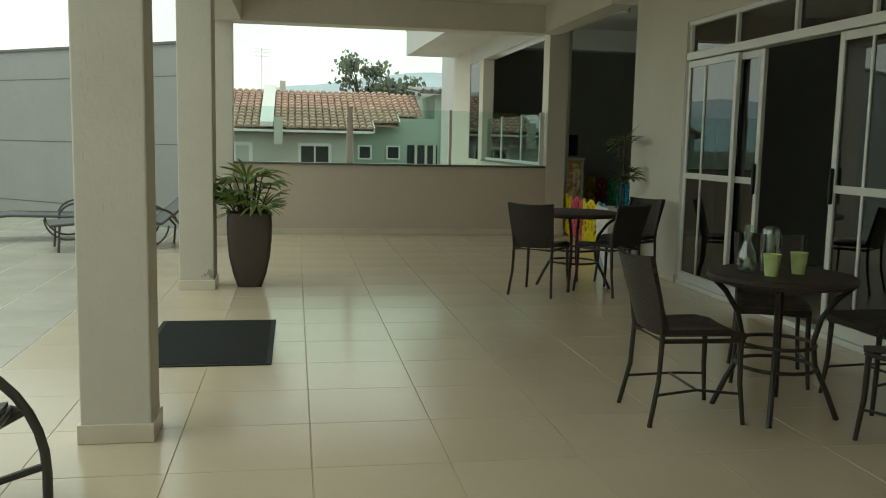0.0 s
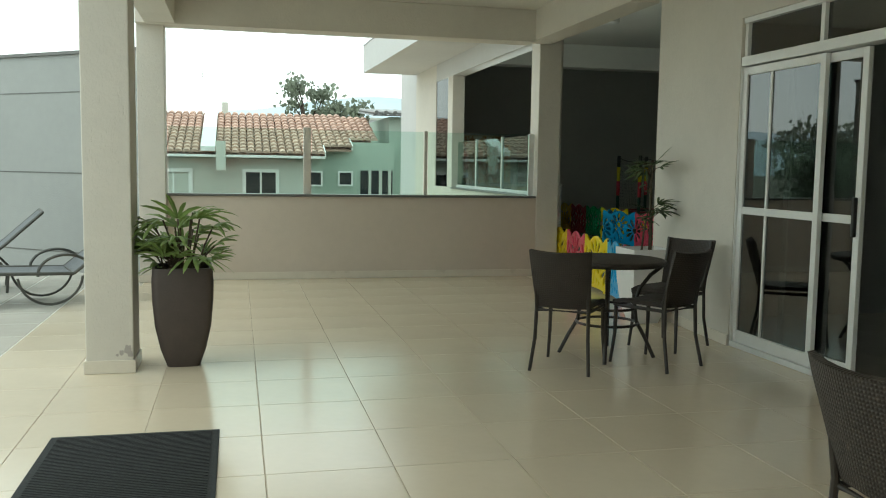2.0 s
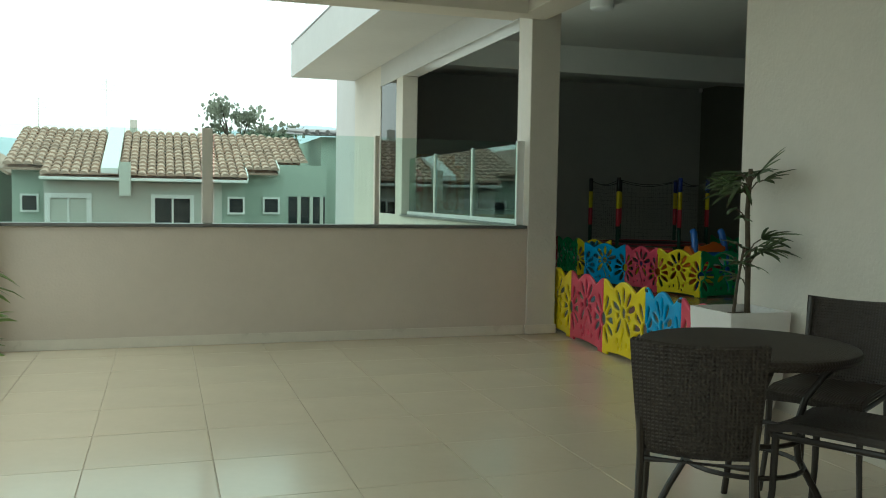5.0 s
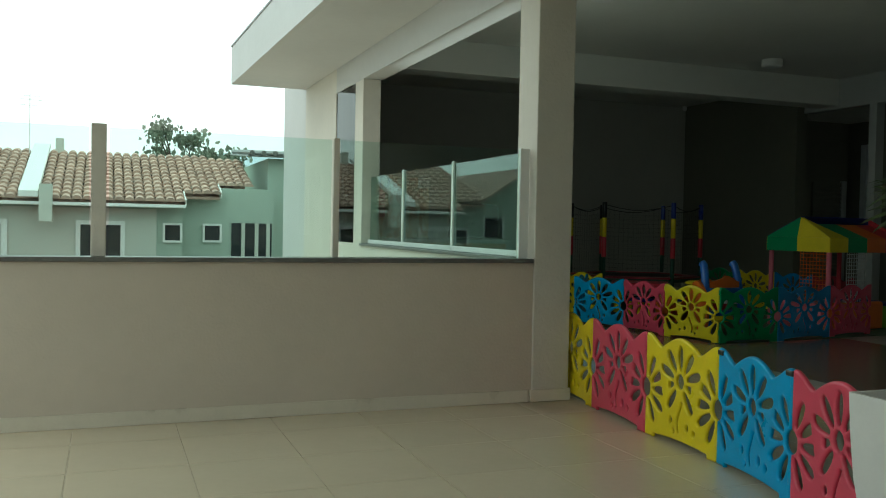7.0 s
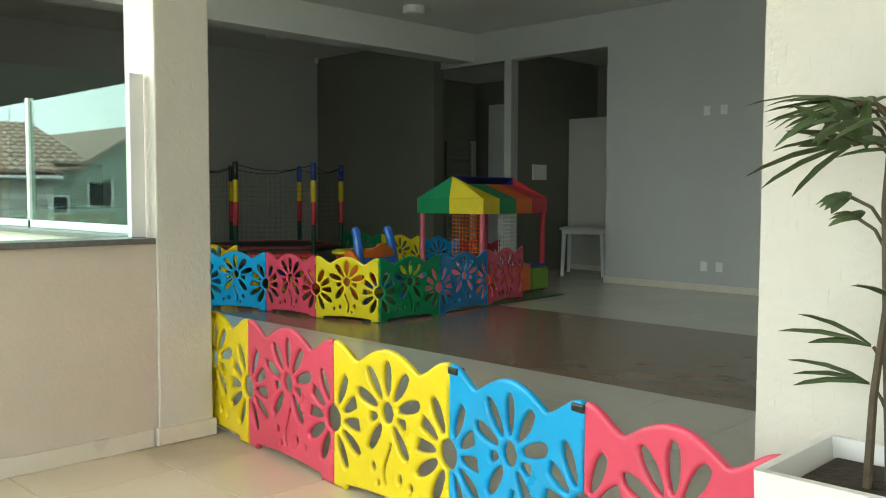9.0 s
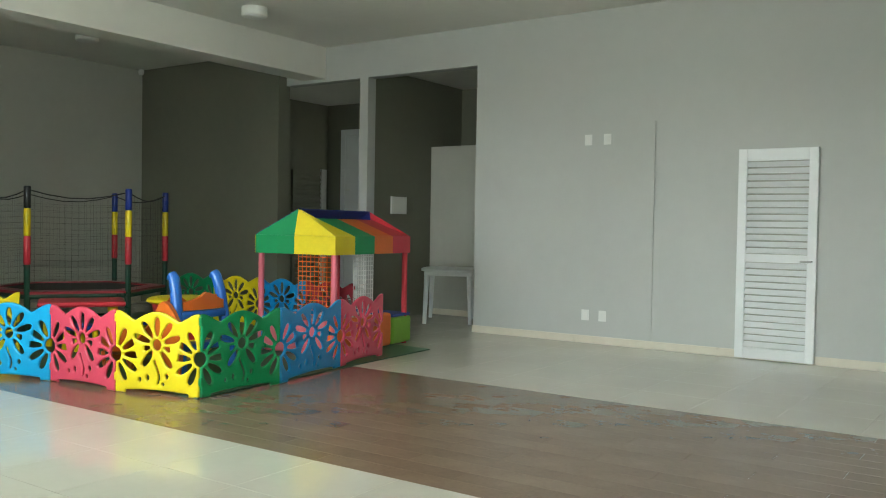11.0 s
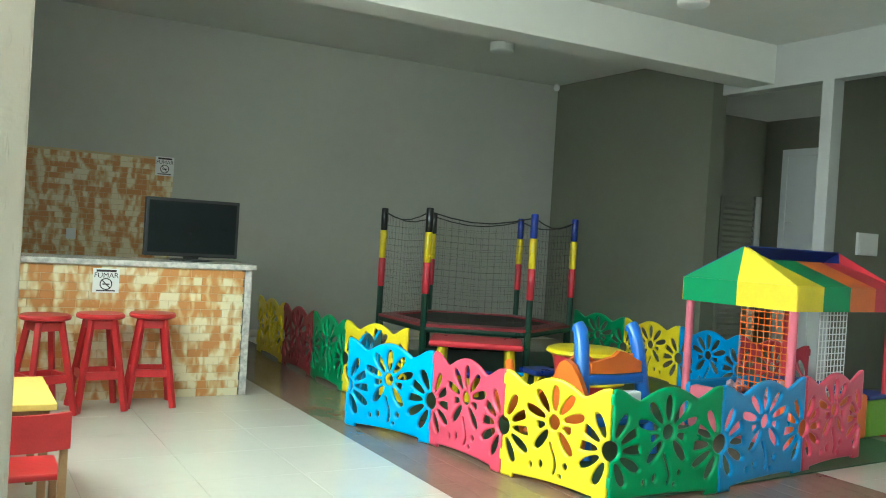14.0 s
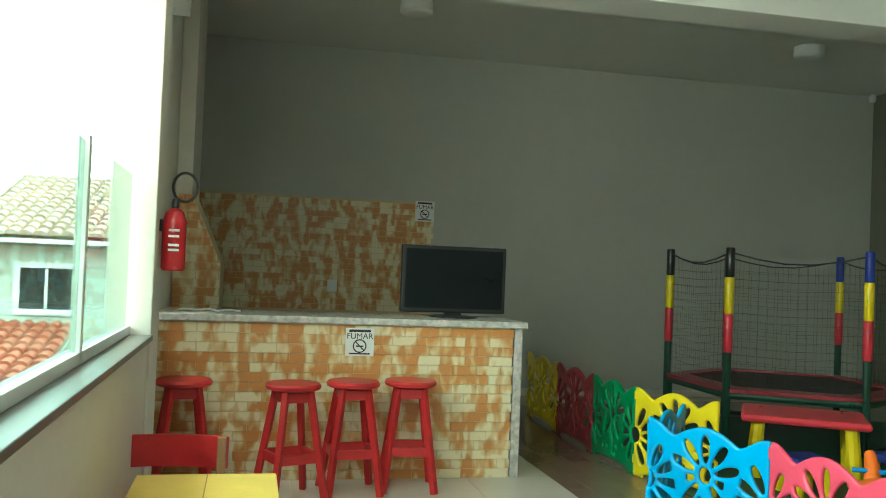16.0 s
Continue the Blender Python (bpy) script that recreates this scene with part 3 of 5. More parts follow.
# ---- terrace things ----
def slab(bm, pts, thick):
    """A flat plate: the polygon pts is its upper face, counter-clockwise from above."""
    pts = [Vector(p) for p in pts]
    nrm = (pts[1] - pts[0]).cross(pts[2] - pts[1]).normalized()
    top = [bm.verts.new(p) for p in pts]
    low = [bm.verts.new(p - nrm * thick) for p in pts]
    bm.faces.new(top)
    bm.faces.new(low[::-1])
    for k in range(len(pts)):
        j = (k + 1) % len(pts)
        bm.faces.new((top[k], low[k], low[j], top[j]))
    return bm


def slat_fan(bm, base, direction, up, blades, length, width, spread, droop, rng):
    """A fan of narrow leaflets, as on a lady palm."""
    d = Vector(direction).normalized()
    side = d.cross(Vector(up)).normalized()
    nrm = side.cross(d)
    for i in range(blades):
        a = radians(spread) * ((i + 0.5) / blades - 0.5) + rng.uniform(-0.08, 0.08)
        v = d * math.cos(a) + side * math.sin(a)
        w = v.cross(nrm).normalized() * width * rng.uniform(0.8, 1.1)
        ln = length * rng.uniform(0.75, 1.1) * (1 - 0.25 * abs(a) / radians(spread))
        rows = []
        for k, (s, f) in enumerate(((0.03, 0.35), (0.25, 0.85), (0.55, 1.0), (0.85, 0.7), (1.0, 0.1))):
            p = Vector(base) + v * ln * s + Vector((0, 0, -1)) * droop * ln * s * s + nrm * 0.004 * math.sin(k)
            rows.append((p - w * f, p + nrm * width * 0.35 * f, p + w * f))
        sheet(bm, rows)


def potted_palm(at):
    t = thing("potted_palm", "tapered brown square vase holding a bushy green lady palm", "potted plant", at=at)
    bm = bmesh.new()
    prof = ((0.105, 0.0), (0.145, 0.12), (0.178, 0.28), (0.193, 0.45), (0.196, 0.58), (0.19, 0.665), (0.17, 0.665), (0.165, 0.60))
    rings = []
    for r, z in prof:
        ring = []
        for cx, cy, a0 in ((1, 1, 0), (-1, 1, 90), (-1, -1, 180), (1, -1, 270)):
            for k in range(4):
                a, c = radians(a0 + 30 * k), 0.045
                ring.append(bm.verts.new((cx * (r - c) + c * math.cos(a), cy * (r - c) + c * math.sin(a), z)))
        rings.append(ring)
    for a, b in zip(rings, rings[1:]):
        for k in range(16):
            bm.faces.new((a[k], a[(k + 1) % 16], b[(k + 1) % 16], b[k]))
    bm.faces.new(rings[0][::-1])
    part("vase", bm, M_POT, t, smooth=True)
    part("soil", B(-0.16, 0.16, -0.16, 0.16, 0.59, 0.625, 0.01), M_SOIL, t)
    rng = random.Random(4)
    stems, leaves = bmesh.new(), bmesh.new()
    for i in range(38):
        a, r = rng.uniform(0, 6.28), rng.uniform(0.02, 0.12)
        h, lean = rng.uniform(0.01, 0.42), rng.uniform(0.02, 0.12)
        b = Vector((r * math.cos(a), r * math.sin(a), 0.62))
        tip = b + Vector((lean * math.cos(a), lean * math.sin(a), h))
        tube(stems, (b, (b + tip) / 2 + Vector((0, 0, 0.03)), tip), 0.006, 5)
        slat_fan(leaves, tip, (math.cos(a), math.sin(a), rng.uniform(0.1, 1.4)), (0, 0, 1), rng.randint(5, 7), rng.uniform(0.22, 0.34), 0.017, rng.uniform(110, 170), rng.uniform(0.1, 0.6), rng)
    part("stem", stems, M_STEM, t)
    tagged(part("foliage", leaves, M_LEAF, t), kind="stuff")


potted_palm(pose(-0.125, 7.30, 0, 0, 0, 3))

doormat = thing("doormat", "dark grey ribbed rubber doormat lying on the tiles", "doormat")
part("backing", B(-0.655, 0.14, 4.41, 5.71, 0.0005, 0.009, 0.003), M_MAT, doormat)
bm = bmesh.new()
for i in range(64):
    y = 4.44 + i * 0.0195
    box(bm, -0.62, 0.105, y, y + 0.011, 0.009, 0.0125)
part("ribs", bm, M_MAT, doormat)


def chair(at, braced, label="dark brown wicker dining chair with slim bent legs"):
    """Local axes: the seat faces +y, the back stands at -y."""
    c = thing("dining_chair", label, "chair", "wicker terrace chairs", at)
    rows = []
    for i in range(9):
        u = i / 8 - 0.5
        rows.append([(u * (0.36 + 0.008 * j), -0.19 - 0.018 * j + 0.04 * (u * 2) ** 2 - 0.012, 0.45 + 0.060 * j + (0.012 * (u * 2) ** 2 if j == 6 else 0)) for j in range(7)])
    part("backrest", sheet(bmesh.new(), rows, 0.022), M_WICKER, c, smooth=True)
    rows = [[((i / 6 - 0.5) * (0.37 + 0.03 * j / 5), -0.19 + 0.082 * j, 0.435 - 0.012 * math.sin(math.pi * i / 6) + (-0.018 if j == 5 else 0)) for j in range(6)] for i in range(7)]
    part("seat", sheet(bmesh.new(), rows, 0.03), M_WICKER, c, smooth=True)
    part("seat_rail", tube(bmesh.new(), [(-0.175, -0.19, 0.41), (0.175, -0.19, 0.41), (0.19, 0.21, 0.41), (-0.19, 0.21, 0.41)], 0.012, 8, closed=True), M_FRAMEBROWN, c)
    for s in (-1, 1):
        part("leg", tube(bmesh.new(), [(s * 0.185, -0.27, 0.81), (s * 0.18, -0.215, 0.6), (s * 0.176, -0.195, 0.43), (s * 0.18, -0.205, 0.22), (s * 0.20, -0.25, 0.0)], 0.014, 8, 0.012), M_FRAMEBROWN, c)
        part("leg", tube(bmesh.new(), [(s * 0.186, 0.20, 0.42), (s * 0.19, 0.205, 0.2), (s * 0.205, 0.225, 0.0)], 0.015, 8, 0.011), M_FRAMEBROWN, c)
        if braced:
            part("stretcher", tube(bmesh.new(), [(s * 0.185, -0.225, 0.15), (s * 0.16, 0.0, 0.165), (s * 0.195, 0.21, 0.15)], 0.007, 6), M_FRAMEBROWN, c)
    if braced:
        part("stretcher", tube(bmesh.new(), [(-0.16, 0.0, 0.165), (0.16, 0.0, 0.165)], 0.007, 6), M_FRAMEBROWN, c)
    return c


def facing(x, y, dx, dy):
    return pose(x, y, 0, 0, 0, math.degrees(math.atan2(-dx, dy)))


first = chair(facing(2.185, 3.285, 1, 0.0), True)
for x, y, dx, dy in ((3.0, 3.905, -0.43, -0.9), (3.36, 3.36, -1, -0.05), (3.06, 2.62, -0.15, 1)):
    copy_thing(first, facing(x, y, dx, dy))
second = chair(facing(2.44, 6.80, 0.58, 0.81), False, "dark brown resin wicker chair pushed to the round table")
for x, y, dx, dy in ((3.075, 6.78, -0.46, 0.89), (3.47, 7.34, -0.85, -0.5)):
    copy_thing(second, facing(x, y, dx, dy))


def round_table(at, k_size=1.0):
    t = thing("round_table", "round dark brown wicker table on curved tubular legs", "table", "wicker terrace tables", at)
    part("tabletop", lathe(bmesh.new(), [(r * k_size, z) for r, z in ((0.30, 0.665), (0.365, 0.672), (0.375, 0.69), (0.37, 0.707), (0.355, 0.712), (0.0005, 0.712))], 40), M_WICKER, t, smooth=True)
    for k in range(4):
        a = radians(45 + 90 * k)
        prof = ((0.34, 0.665), (0.27, 0.60), (0.205, 0.50), (0.175, 0.38), (0.19, 0.26), (0.25, 0.14), (0.31, 0.0))
        part("leg", tube(bmesh.new(), [(r * k_size * math.cos(a), r * k_size * math.sin(a), z) for r, z in prof], 0.014, 8), M_FRAMEBROWN, t)
    part("ring", tube(bmesh.new(), [(0.19 * k_size * math.cos(radians(a)), 0.19 * k_size * math.sin(radians(a)), 0.36) for a in range(0, 360, 15)], 0.01, 8, closed=True), M_FRAMEBROWN, t)
    part("ring", tube(bmesh.new(), [(0.20 * k_size * math.cos(radians(a)), 0.20 * k_size * math.sin(radians(a)), 0.245) for a in range(0, 360, 15)], 0.01, 8, closed=True), M_FRAMEBROWN, t)
    return t


round_table(pose(2.67, 3.26, 0, 0, 0, 12), 0.96)
round_table(pose(2.85, 7.10, 0, 0, 0, 20), 1.1)

car = thing("carafe", "clear glass carafe with a narrow neck on the table", "carafe", at=pose(2.50, 3.30, 0.713))
part("body", lathe(bmesh.new(), ((0.03, 0.0), (0.045, 0.012), (0.05, 0.05), (0.043, 0.09), (0.022, 0.145), (0.018, 0.17), (0.026, 0.20), (0.024, 0.20), (0.016, 0.17), (0.02, 0.145), (0.041, 0.09), (0.047, 0.05), (0.04, 0.015)), 20), M_GLASS, car, smooth=True)
part("stopper", lathe(bmesh.new(), ((0.015, 0.19), (0.022, 0.21), (0.018, 0.235), (0.001, 0.24)), 16), M_GLASS, car, smooth=True)
jar = thing("glass_jar", "tall clear glass jar on the table", "jar", at=pose(2.63, 3.31, 0.713))
part("body", lathe(bmesh.new(), ((0.046, 0.0), (0.05, 0.01), (0.05, 0.18), (0.042, 0.215), (0.02, 0.228), (0.018, 0.226), (0.04, 0.212), (0.047, 0.18), (0.047, 0.012)), 20), M_GLASS, jar, smooth=True)
for x, y in ((2.56, 3.17), (2.74, 3.23)):
    cup = thing("paper_cup", "green and white patterned paper cup on the table", "cup", "paper cups", pose(x, y, 0.713))
    part("cup", lathe(bmesh.new(), ((0.03, 0.0), (0.042, 0.105), (0.044, 0.107), (0.0405, 0.105), (0.0285, 0.004)), 20), M_GREENCUP, cup, smooth=True)

pl = thing("planter", "white square planter curving to a narrow base, with a thin palm", "planter", at=pose(3.76, 8.38, 0))
bm = bmesh.new()
prof = ((0.105, 0.0), (0.138, 0.10), (0.163, 0.22), (0.18, 0.36), (0.19, 0.52), (0.195, 0.66), (0.175, 0.66), (0.165, 0.60))
rings = [[bm.verts.new((sx * r, sy * r, z)) for sx, sy in ((1, 1), (-1, 1), (-1, -1), (1, -1))] for r, z in prof]
for a, b in zip(rings, rings[1:]):
    for k in range(4):
        bm.faces.new((a[k], a[(k + 1) % 4], b[(k + 1) % 4], b[k]))
bm.faces.new(rings[0][::-1])
bmesh.ops.bevel(bm, geom=[e for e in bm.edges if abs(e.verts[0].co.z - e.verts[1].co.z) > 0.08], offset=0.012, segments=2, affect="EDGES", profile=0.5)
part("pot", bm, M_PLANTER, pl, smooth=True)
part("soil", B(-0.16, 0.16, -0.16, 0.16, 0.585, 0.62, 0.01), M_SOIL, pl)
rng = random.Random(11)
stem, leaves = bmesh.new(), bmesh.new()
tube(stem, [(0.05, 0.0, 0.6), (0.06, 0.02, 0.9), (0.05, 0.03, 1.2), (0.055, 0.02, 1.44)], 0.017, 8, 0.012)
tube(stem, [(-0.02, 0.03, 0.6), (0.0, 0.03, 0.8), (0.03, 0.02, 1.0)], 0.01, 6, 0.007)
for z0, count, ln in ((1.37, 13, 0.225), (1.16, 3, 0.07), (0.96, 8, 0.21)):
    for i in range(count):
        a = 6.28 * i / count + rng.uniform(-0.3, 0.3)
        if z0 < 1 and i < 6:
            a = radians(-150 + 22 * i) + rng.uniform(-0.1, 0.1)
        elif -0.75 < a < 0.75 or a > 5.6:
            a += 1.5
        b = Vector((0.05, 0.02, z0 - rng.uniform(0, 0.09)))
        tip = b + Vector((math.cos(a) * 0.08, math.sin(a) * 0.08, rng.uniform(0.02, 0.1)))
        tube(stem, (b, (b + tip) / 2 + Vector((0, 0, 0.02)), tip), 0.004, 5)
        slat_fan(leaves, tip, (math.cos(a), math.sin(a), rng.uniform(-0.1, 0.6)), (rng.uniform(-0.7, 0.7), rng.uniform(-0.7, 0.7), 1), rng.randint(4, 6), ln * rng.uniform(0.75, 1.1), 0.0125, 120, rng.uniform(0.05, 0.35), rng)
for z0, d, blades in ((0.90, (-0.15, 1, 0.35), 3), (0.82, (-0.05, 1, 0.2), 3)):
    tip = Vector((0.05, 0.05, z0))
    tube(stem, ((0.055, 0.01, z0 - 0.08), (0.052, 0.03, z0 - 0.03), tip), 0.004, 5)
    slat_fan(leaves, tip, d, (0.8, 0, 0.6), blades, 0.19, 0.0095, 45, 0.2, rng)
part("stem", stem, M_STEM, pl)
tagged(part("foliage", leaves, M_DULLLEAF, pl), kind="stuff")


def lounger(at):
    """Local axes: feet at -x, the raised back at +x."""
    t = thing("sun_lounger", "bronze metal sun lounger with grey sling and round scroll arms", "sun lounger", "sun loungers", at)
    for s in (-0.31, 0.31):
        part("side_rail", tube(bmesh.new(), [(-0.95, s, 0.30), (-0.6, s, 0.33), (0.25, s, 0.30)], 0.017, 8), M_METAL, t)
        part("back_rail", tube(bmesh.new(), [(0.25, s, 0.30), (0.5, s, 0.50), (0.85, s, 0.82)], 0.017, 8), M_METAL, t)
        part("arm_hoop", tube(bmesh.new(), arc((0.18, s, 0.30), 0.24, 5, 185, 16, squash=0.75), 0.014, 8), M_METAL, t)
        part("scroll", tube(bmesh.new(), arc((0.05, s, 0.30), 0.28, 185, 355, 14), 0.012, 8), M_METAL, t)
        part("leg", tube(bmesh.new(), [(-0.86, s, 0.31), (-0.88, s, 0.0)], 0.014, 8), M_METAL, t)
        part("leg", tube(bmesh.new(), [(0.36, s, 0.40), (0.52, s, 0.22), (0.50, s, 0.0)], 0.014, 8), M_METAL, t)
    for x, z in ((-0.95, 0.30), (0.25, 0.30), (0.85, 0.82)):
        part("cross_bar", tube(bmesh.new(), [(x, -0.31, z), (x, 0.31, z)], 0.013, 8), M_METAL, t)
    rows = [[(x, y, z - 0.012 * (1 - (y / 0.3) ** 2)) for y in (-0.3, -0.15, 0, 0.15, 0.3)] for x, z in ((-0.95, 0.31), (-0.6, 0.335), (-0.2, 0.31), (0.25, 0.305), (0.5, 0.505), (0.85, 0.825))]
    part("sling", sheet(bmesh.new(), rows, 0.006), M_SLING, t, smooth=True)
    return t


lg = lounger(pose(-2.62, 11.05, 0, 0, 0, 14))
copy_thing(lg, pose(-1.60, 10.2, 0, 0, 0, 18))
ga = thing("garden_chair", "bronze metal garden chair with arched scroll sides", "garden chair", at=pose(-1.03, 2.52, 0, 0, 0, 4) @ Matrix.Diagonal((1.15, 1.15, 1.25, 1)))
for s in (0.0, -0.55):
    part("arch", tube(bmesh.new(), [(0.36, s, 0.0), (0.36, s, 0.08)] + arc((0, s, 0.08), 0.36, 10, 170, 16) + [(-0.36, s, 0.08), (-0.36, s, 0.0)], 0.016, 8), M_METAL, ga)
    part("side_bar", tube(bmesh.new(), [(-0.31, s, 0.27), (0.30, s, 0.27)], 0.013, 8), M_METAL, ga)
    for a, b in (((0.31, 0.27), (-0.2, 0.0)), ((0.36, 0.10), (0.05, -0.0))):
        part("brace", tube(bmesh.new(), [(a[0], s, a[1]), (b[0], s, b[1] + 0.012)], 0.012, 8), M_METAL, ga)
    part("scroll", tube(bmesh.new(), [(0.12 + 0.07 * (1 - k / 22) * math.cos(k * 0.45), s, 0.09 + 0.07 * (1 - k / 22) * math.sin(k * 0.45)) for k in range(18)], 0.009, 6), M_METAL, ga)
part("seat", sheet(bmesh.new(), [[(x, y, 0.29 - 0.02 * math.sin(math.pi * (x + 0.26) / 0.52)) for y in (-0.53, -0.28, -0.02)] for x in (-0.26, -0.13, 0, 0.13, 0.26)], 0.012), M_SLING, ga, smooth=True)
for x in (-0.26, 0.26):
    part("cross_bar", tube(bmesh.new(), [(x, -0.55, 0.275), (x, 0.0, 0.275)], 0.012, 8), M_METAL, ga)


# ---- plastic play fence ----
def panel_value(x, y, w, h):
    """How far (in metres, roughly) a spot of the panel lies inside its plastic: below zero is a hole or outside."""
    u = min(max(x / w, 0), 1)
    e = min(u, 1 - u)
    if e > 0.24:
        top = h - 0.07 + 0.07 * math.sin(math.pi * (e - 0.24) / 0.52)
    else:
        top = h - 0.004 - 0.066 * (0.5 - 0.5 * math.cos(math.pi * e / 0.24)) + 0.01 * math.sin(math.pi * e / 0.24)
    foot = 0.0 if e * w < 0.085 else 0.022 + 0.012 * math.sin(math.pi * (u - 0.12) / 0.76)
    edge = min(x - 0.002, w - 0.002 - x, (top - y) * 0.8, y - foot if e * w < 0.075 or e * w > 0.095 else max(y - foot, 0.095 - e * w - 0.01))
    for sx in (0.0, w):
        edge = min(edge, math.hypot(x - sx, (y - 0.46 * h) * 0.92) - 0.05)
    centres = ((0.5 * w, 0.60 * h, 10, 90.0, 0.205), (0.0, 0.46 * h, 11, 0.0, 0.215), (w, 0.46 * h, 11, 180.0, 0.215))
    near = sorted((math.hypot(x - cx, y - cy), cx, cy, n, a0, r1) for cx, cy, n, a0, r1 in centres)
    d, cx, cy, n, a0, r1 = near[0]
    hole = -1.0
    main = cx == 0.5 * w
    if main:
        hole = 0.036 - math.hypot(x - cx, (y - cy) * 0.85)
    step = 2 * math.pi / n
    a = math.atan2(y - cy, x - cx) - radians(a0)
    k = round(a / step)
    off = a - k * step
    r, lateral = d * math.cos(off), abs(d * math.sin(off))
    short = main and k % n in (3, 7)
    if not (main and k % n == 5) and r > 0:
        r0 = 0.058 if main else 0.07
        rm = 0.118 if short else r1
        s = (r - r0) / (rm - r0)
        if 0 < s < 1:
            belly = 0.0265 * math.sqrt(max(0.0, 1 - (2 * s - 1) ** 2)) * (0.75 + 0.35 * s)
            limit = min(r * math.tan(step / 2) - 0.011, belly)
            g = min(limit - lateral, (near[1][0] - d) / 2 - 0.009, edge - 0.016, (y - 0.075) * 1.0)
            hole = max(hole, g)
    for bx, by, ra, rb in ((0.5 * w - 0.075, 0.20 * h, 0.013, 0.022), (0.5 * w + 0.085, 0.23 * h, 0.014, 0.02), (0.5 * w + 0.055, 0.13 * h, 0.011, 0.014), (0.5 * w - 0.14, 0.17 * h, 0.012, 0.016)):
        hole = max(hole, (1 - math.hypot((x - bx) / ra, (y - by) / rb)) * ra)
    stem = 0.5 * w + 0.02 * math.sin((y / h - 0.1) * 14)
    if 0.13 * h < y < 0.42 * h:
        hole = max(hole, min(0.008 - abs(x - stem), y - 0.13 * h, 0.42 * h - y))
    return min(edge, -hole)


def fence_mesh(w, h, nx=78, ny=68):
    """The panel as one solid: a cut-out sheet with rounded rims, traced on a fine grid."""
    top, rim, half = 0.013, 0.009, 0.005
    val = [[panel_value(w * i / nx, h * 1.0 * j / ny, w, h) - 1e-4 for j in range(ny + 1)] for i in range(nx + 1)]
    verts, faces, made = [], [], {}

    def vert(key, x, y, v):
        if key not in made:
            t = min(max(v, 0) / rim, 1)
            z = half + (top - half) * math.sqrt(max(0, 1 - (1 - t) ** 2))
            made[key] = len(verts)
            verts.append((x, y, z))
            verts.append((x, y, -z))
        return made[key]

    for i in range(nx):
        for j in range(ny):
            ring, cut = [], []
            cs = ((i, j), (i + 1, j), (i + 1, j + 1), (i, j + 1))
            for k in range(4):
                (ai, aj), (bi, bj) = cs[k], cs[(k + 1) % 4]
                va, vb = val[ai][aj], val[bi][bj]
                if va > 0:
                    ring.append(vert((ai, aj), w * ai / nx, h * aj / ny, va))
                if (va > 0) != (vb > 0):
                    t = min(max(va / (va - vb), 0.05), 0.95)
                    key = (min((ai, aj), (bi, bj)), max((ai, aj), (bi, bj)))
                    p = vert(key, w * (ai + (bi - ai) * t) / nx, h * (aj + (bj - aj) * t) / ny, 0)
                    ring.append(p)
                    cut.append((p, va > 0))
            if len(ring) >= 3:
                faces.append(ring)
                faces.append([p + 1 for p in reversed(ring)])
            if len(cut) == 2:
                p, q = (cut[0][0], cut[1][0]) if cut[0][1] else (cut[1][0], cut[0][0])
                faces.append([q, p, p + 1, q + 1])
    me = bpy.data.meshes.new("panel")
    me.from_pydata(verts, [], faces)
    me.validate()
    for p in me.polygons:
        p.use_smooth = True
    me.set_sharp_from_angle(angle=radians(60))
    return me


PANEL = fence_mesh(0.70, 0.615)
PANELS = {}


def fence_panel(color, a, b, label):
    t = thing("play_fence_panel", label, "play fence", "plastic play fence panels")
    if color not in PANELS:
        PANELS[color] = PANEL.copy()
        PANELS[color].materials.append(PLASTIC[color])
    p = new("panel", PANELS[color])
    p.parent = t
    length = math.dist(a, b)
    t.matrix_basis = pose(a[0], a[1], 0, 0, 0, math.degrees(math.atan2(b[1] - a[1], b[0] - a[0])))
    p.matrix_basis = pose(0, 0, 0.002, 90, 0, 0) @ Matrix.Diagonal((length / 0.70, 1, 1, 1))
    for z in (0.56, 0.12):
        part("hinge", lathe(bmesh.new(), ((0.014, z - 0.03), (0.017, z - 0.02), (0.017, z + 0.02), (0.014, z + 0.03)), 10, 0.006), PLASTIC[color], t, smooth=True)
    return t


OUT = "%s plastic play fence panel with flower cutouts on terrace tiles"
run = [(4.262, 12.1), (4.21, 11.40), (4.13, 10.64), (4.11, 9.95), (3.975, 9.27), (3.86, 8.62)]
for c, n, i in (("yellow", "yellow", 0), ("rose", "pinkish red", 1), ("yellow", "yellow", 2), ("skyblue", "blue", 3), ("rose", "pinkish red", 4)):
    outer = fence_panel(c, run[i + 1], run[i], OUT % n)
    if c == "skyblue":
        for x in (0.02, math.dist(run[i + 1], run[i]) - 0.03):
            part("clip", B(x - 0.028, x + 0.028, -0.02, 0.02, 0.578, 0.604, 0.006), PLASTIC["black"], outer, "black joining clip")
INN = "%s plastic play fence panel with flower cutouts enclosing toys"
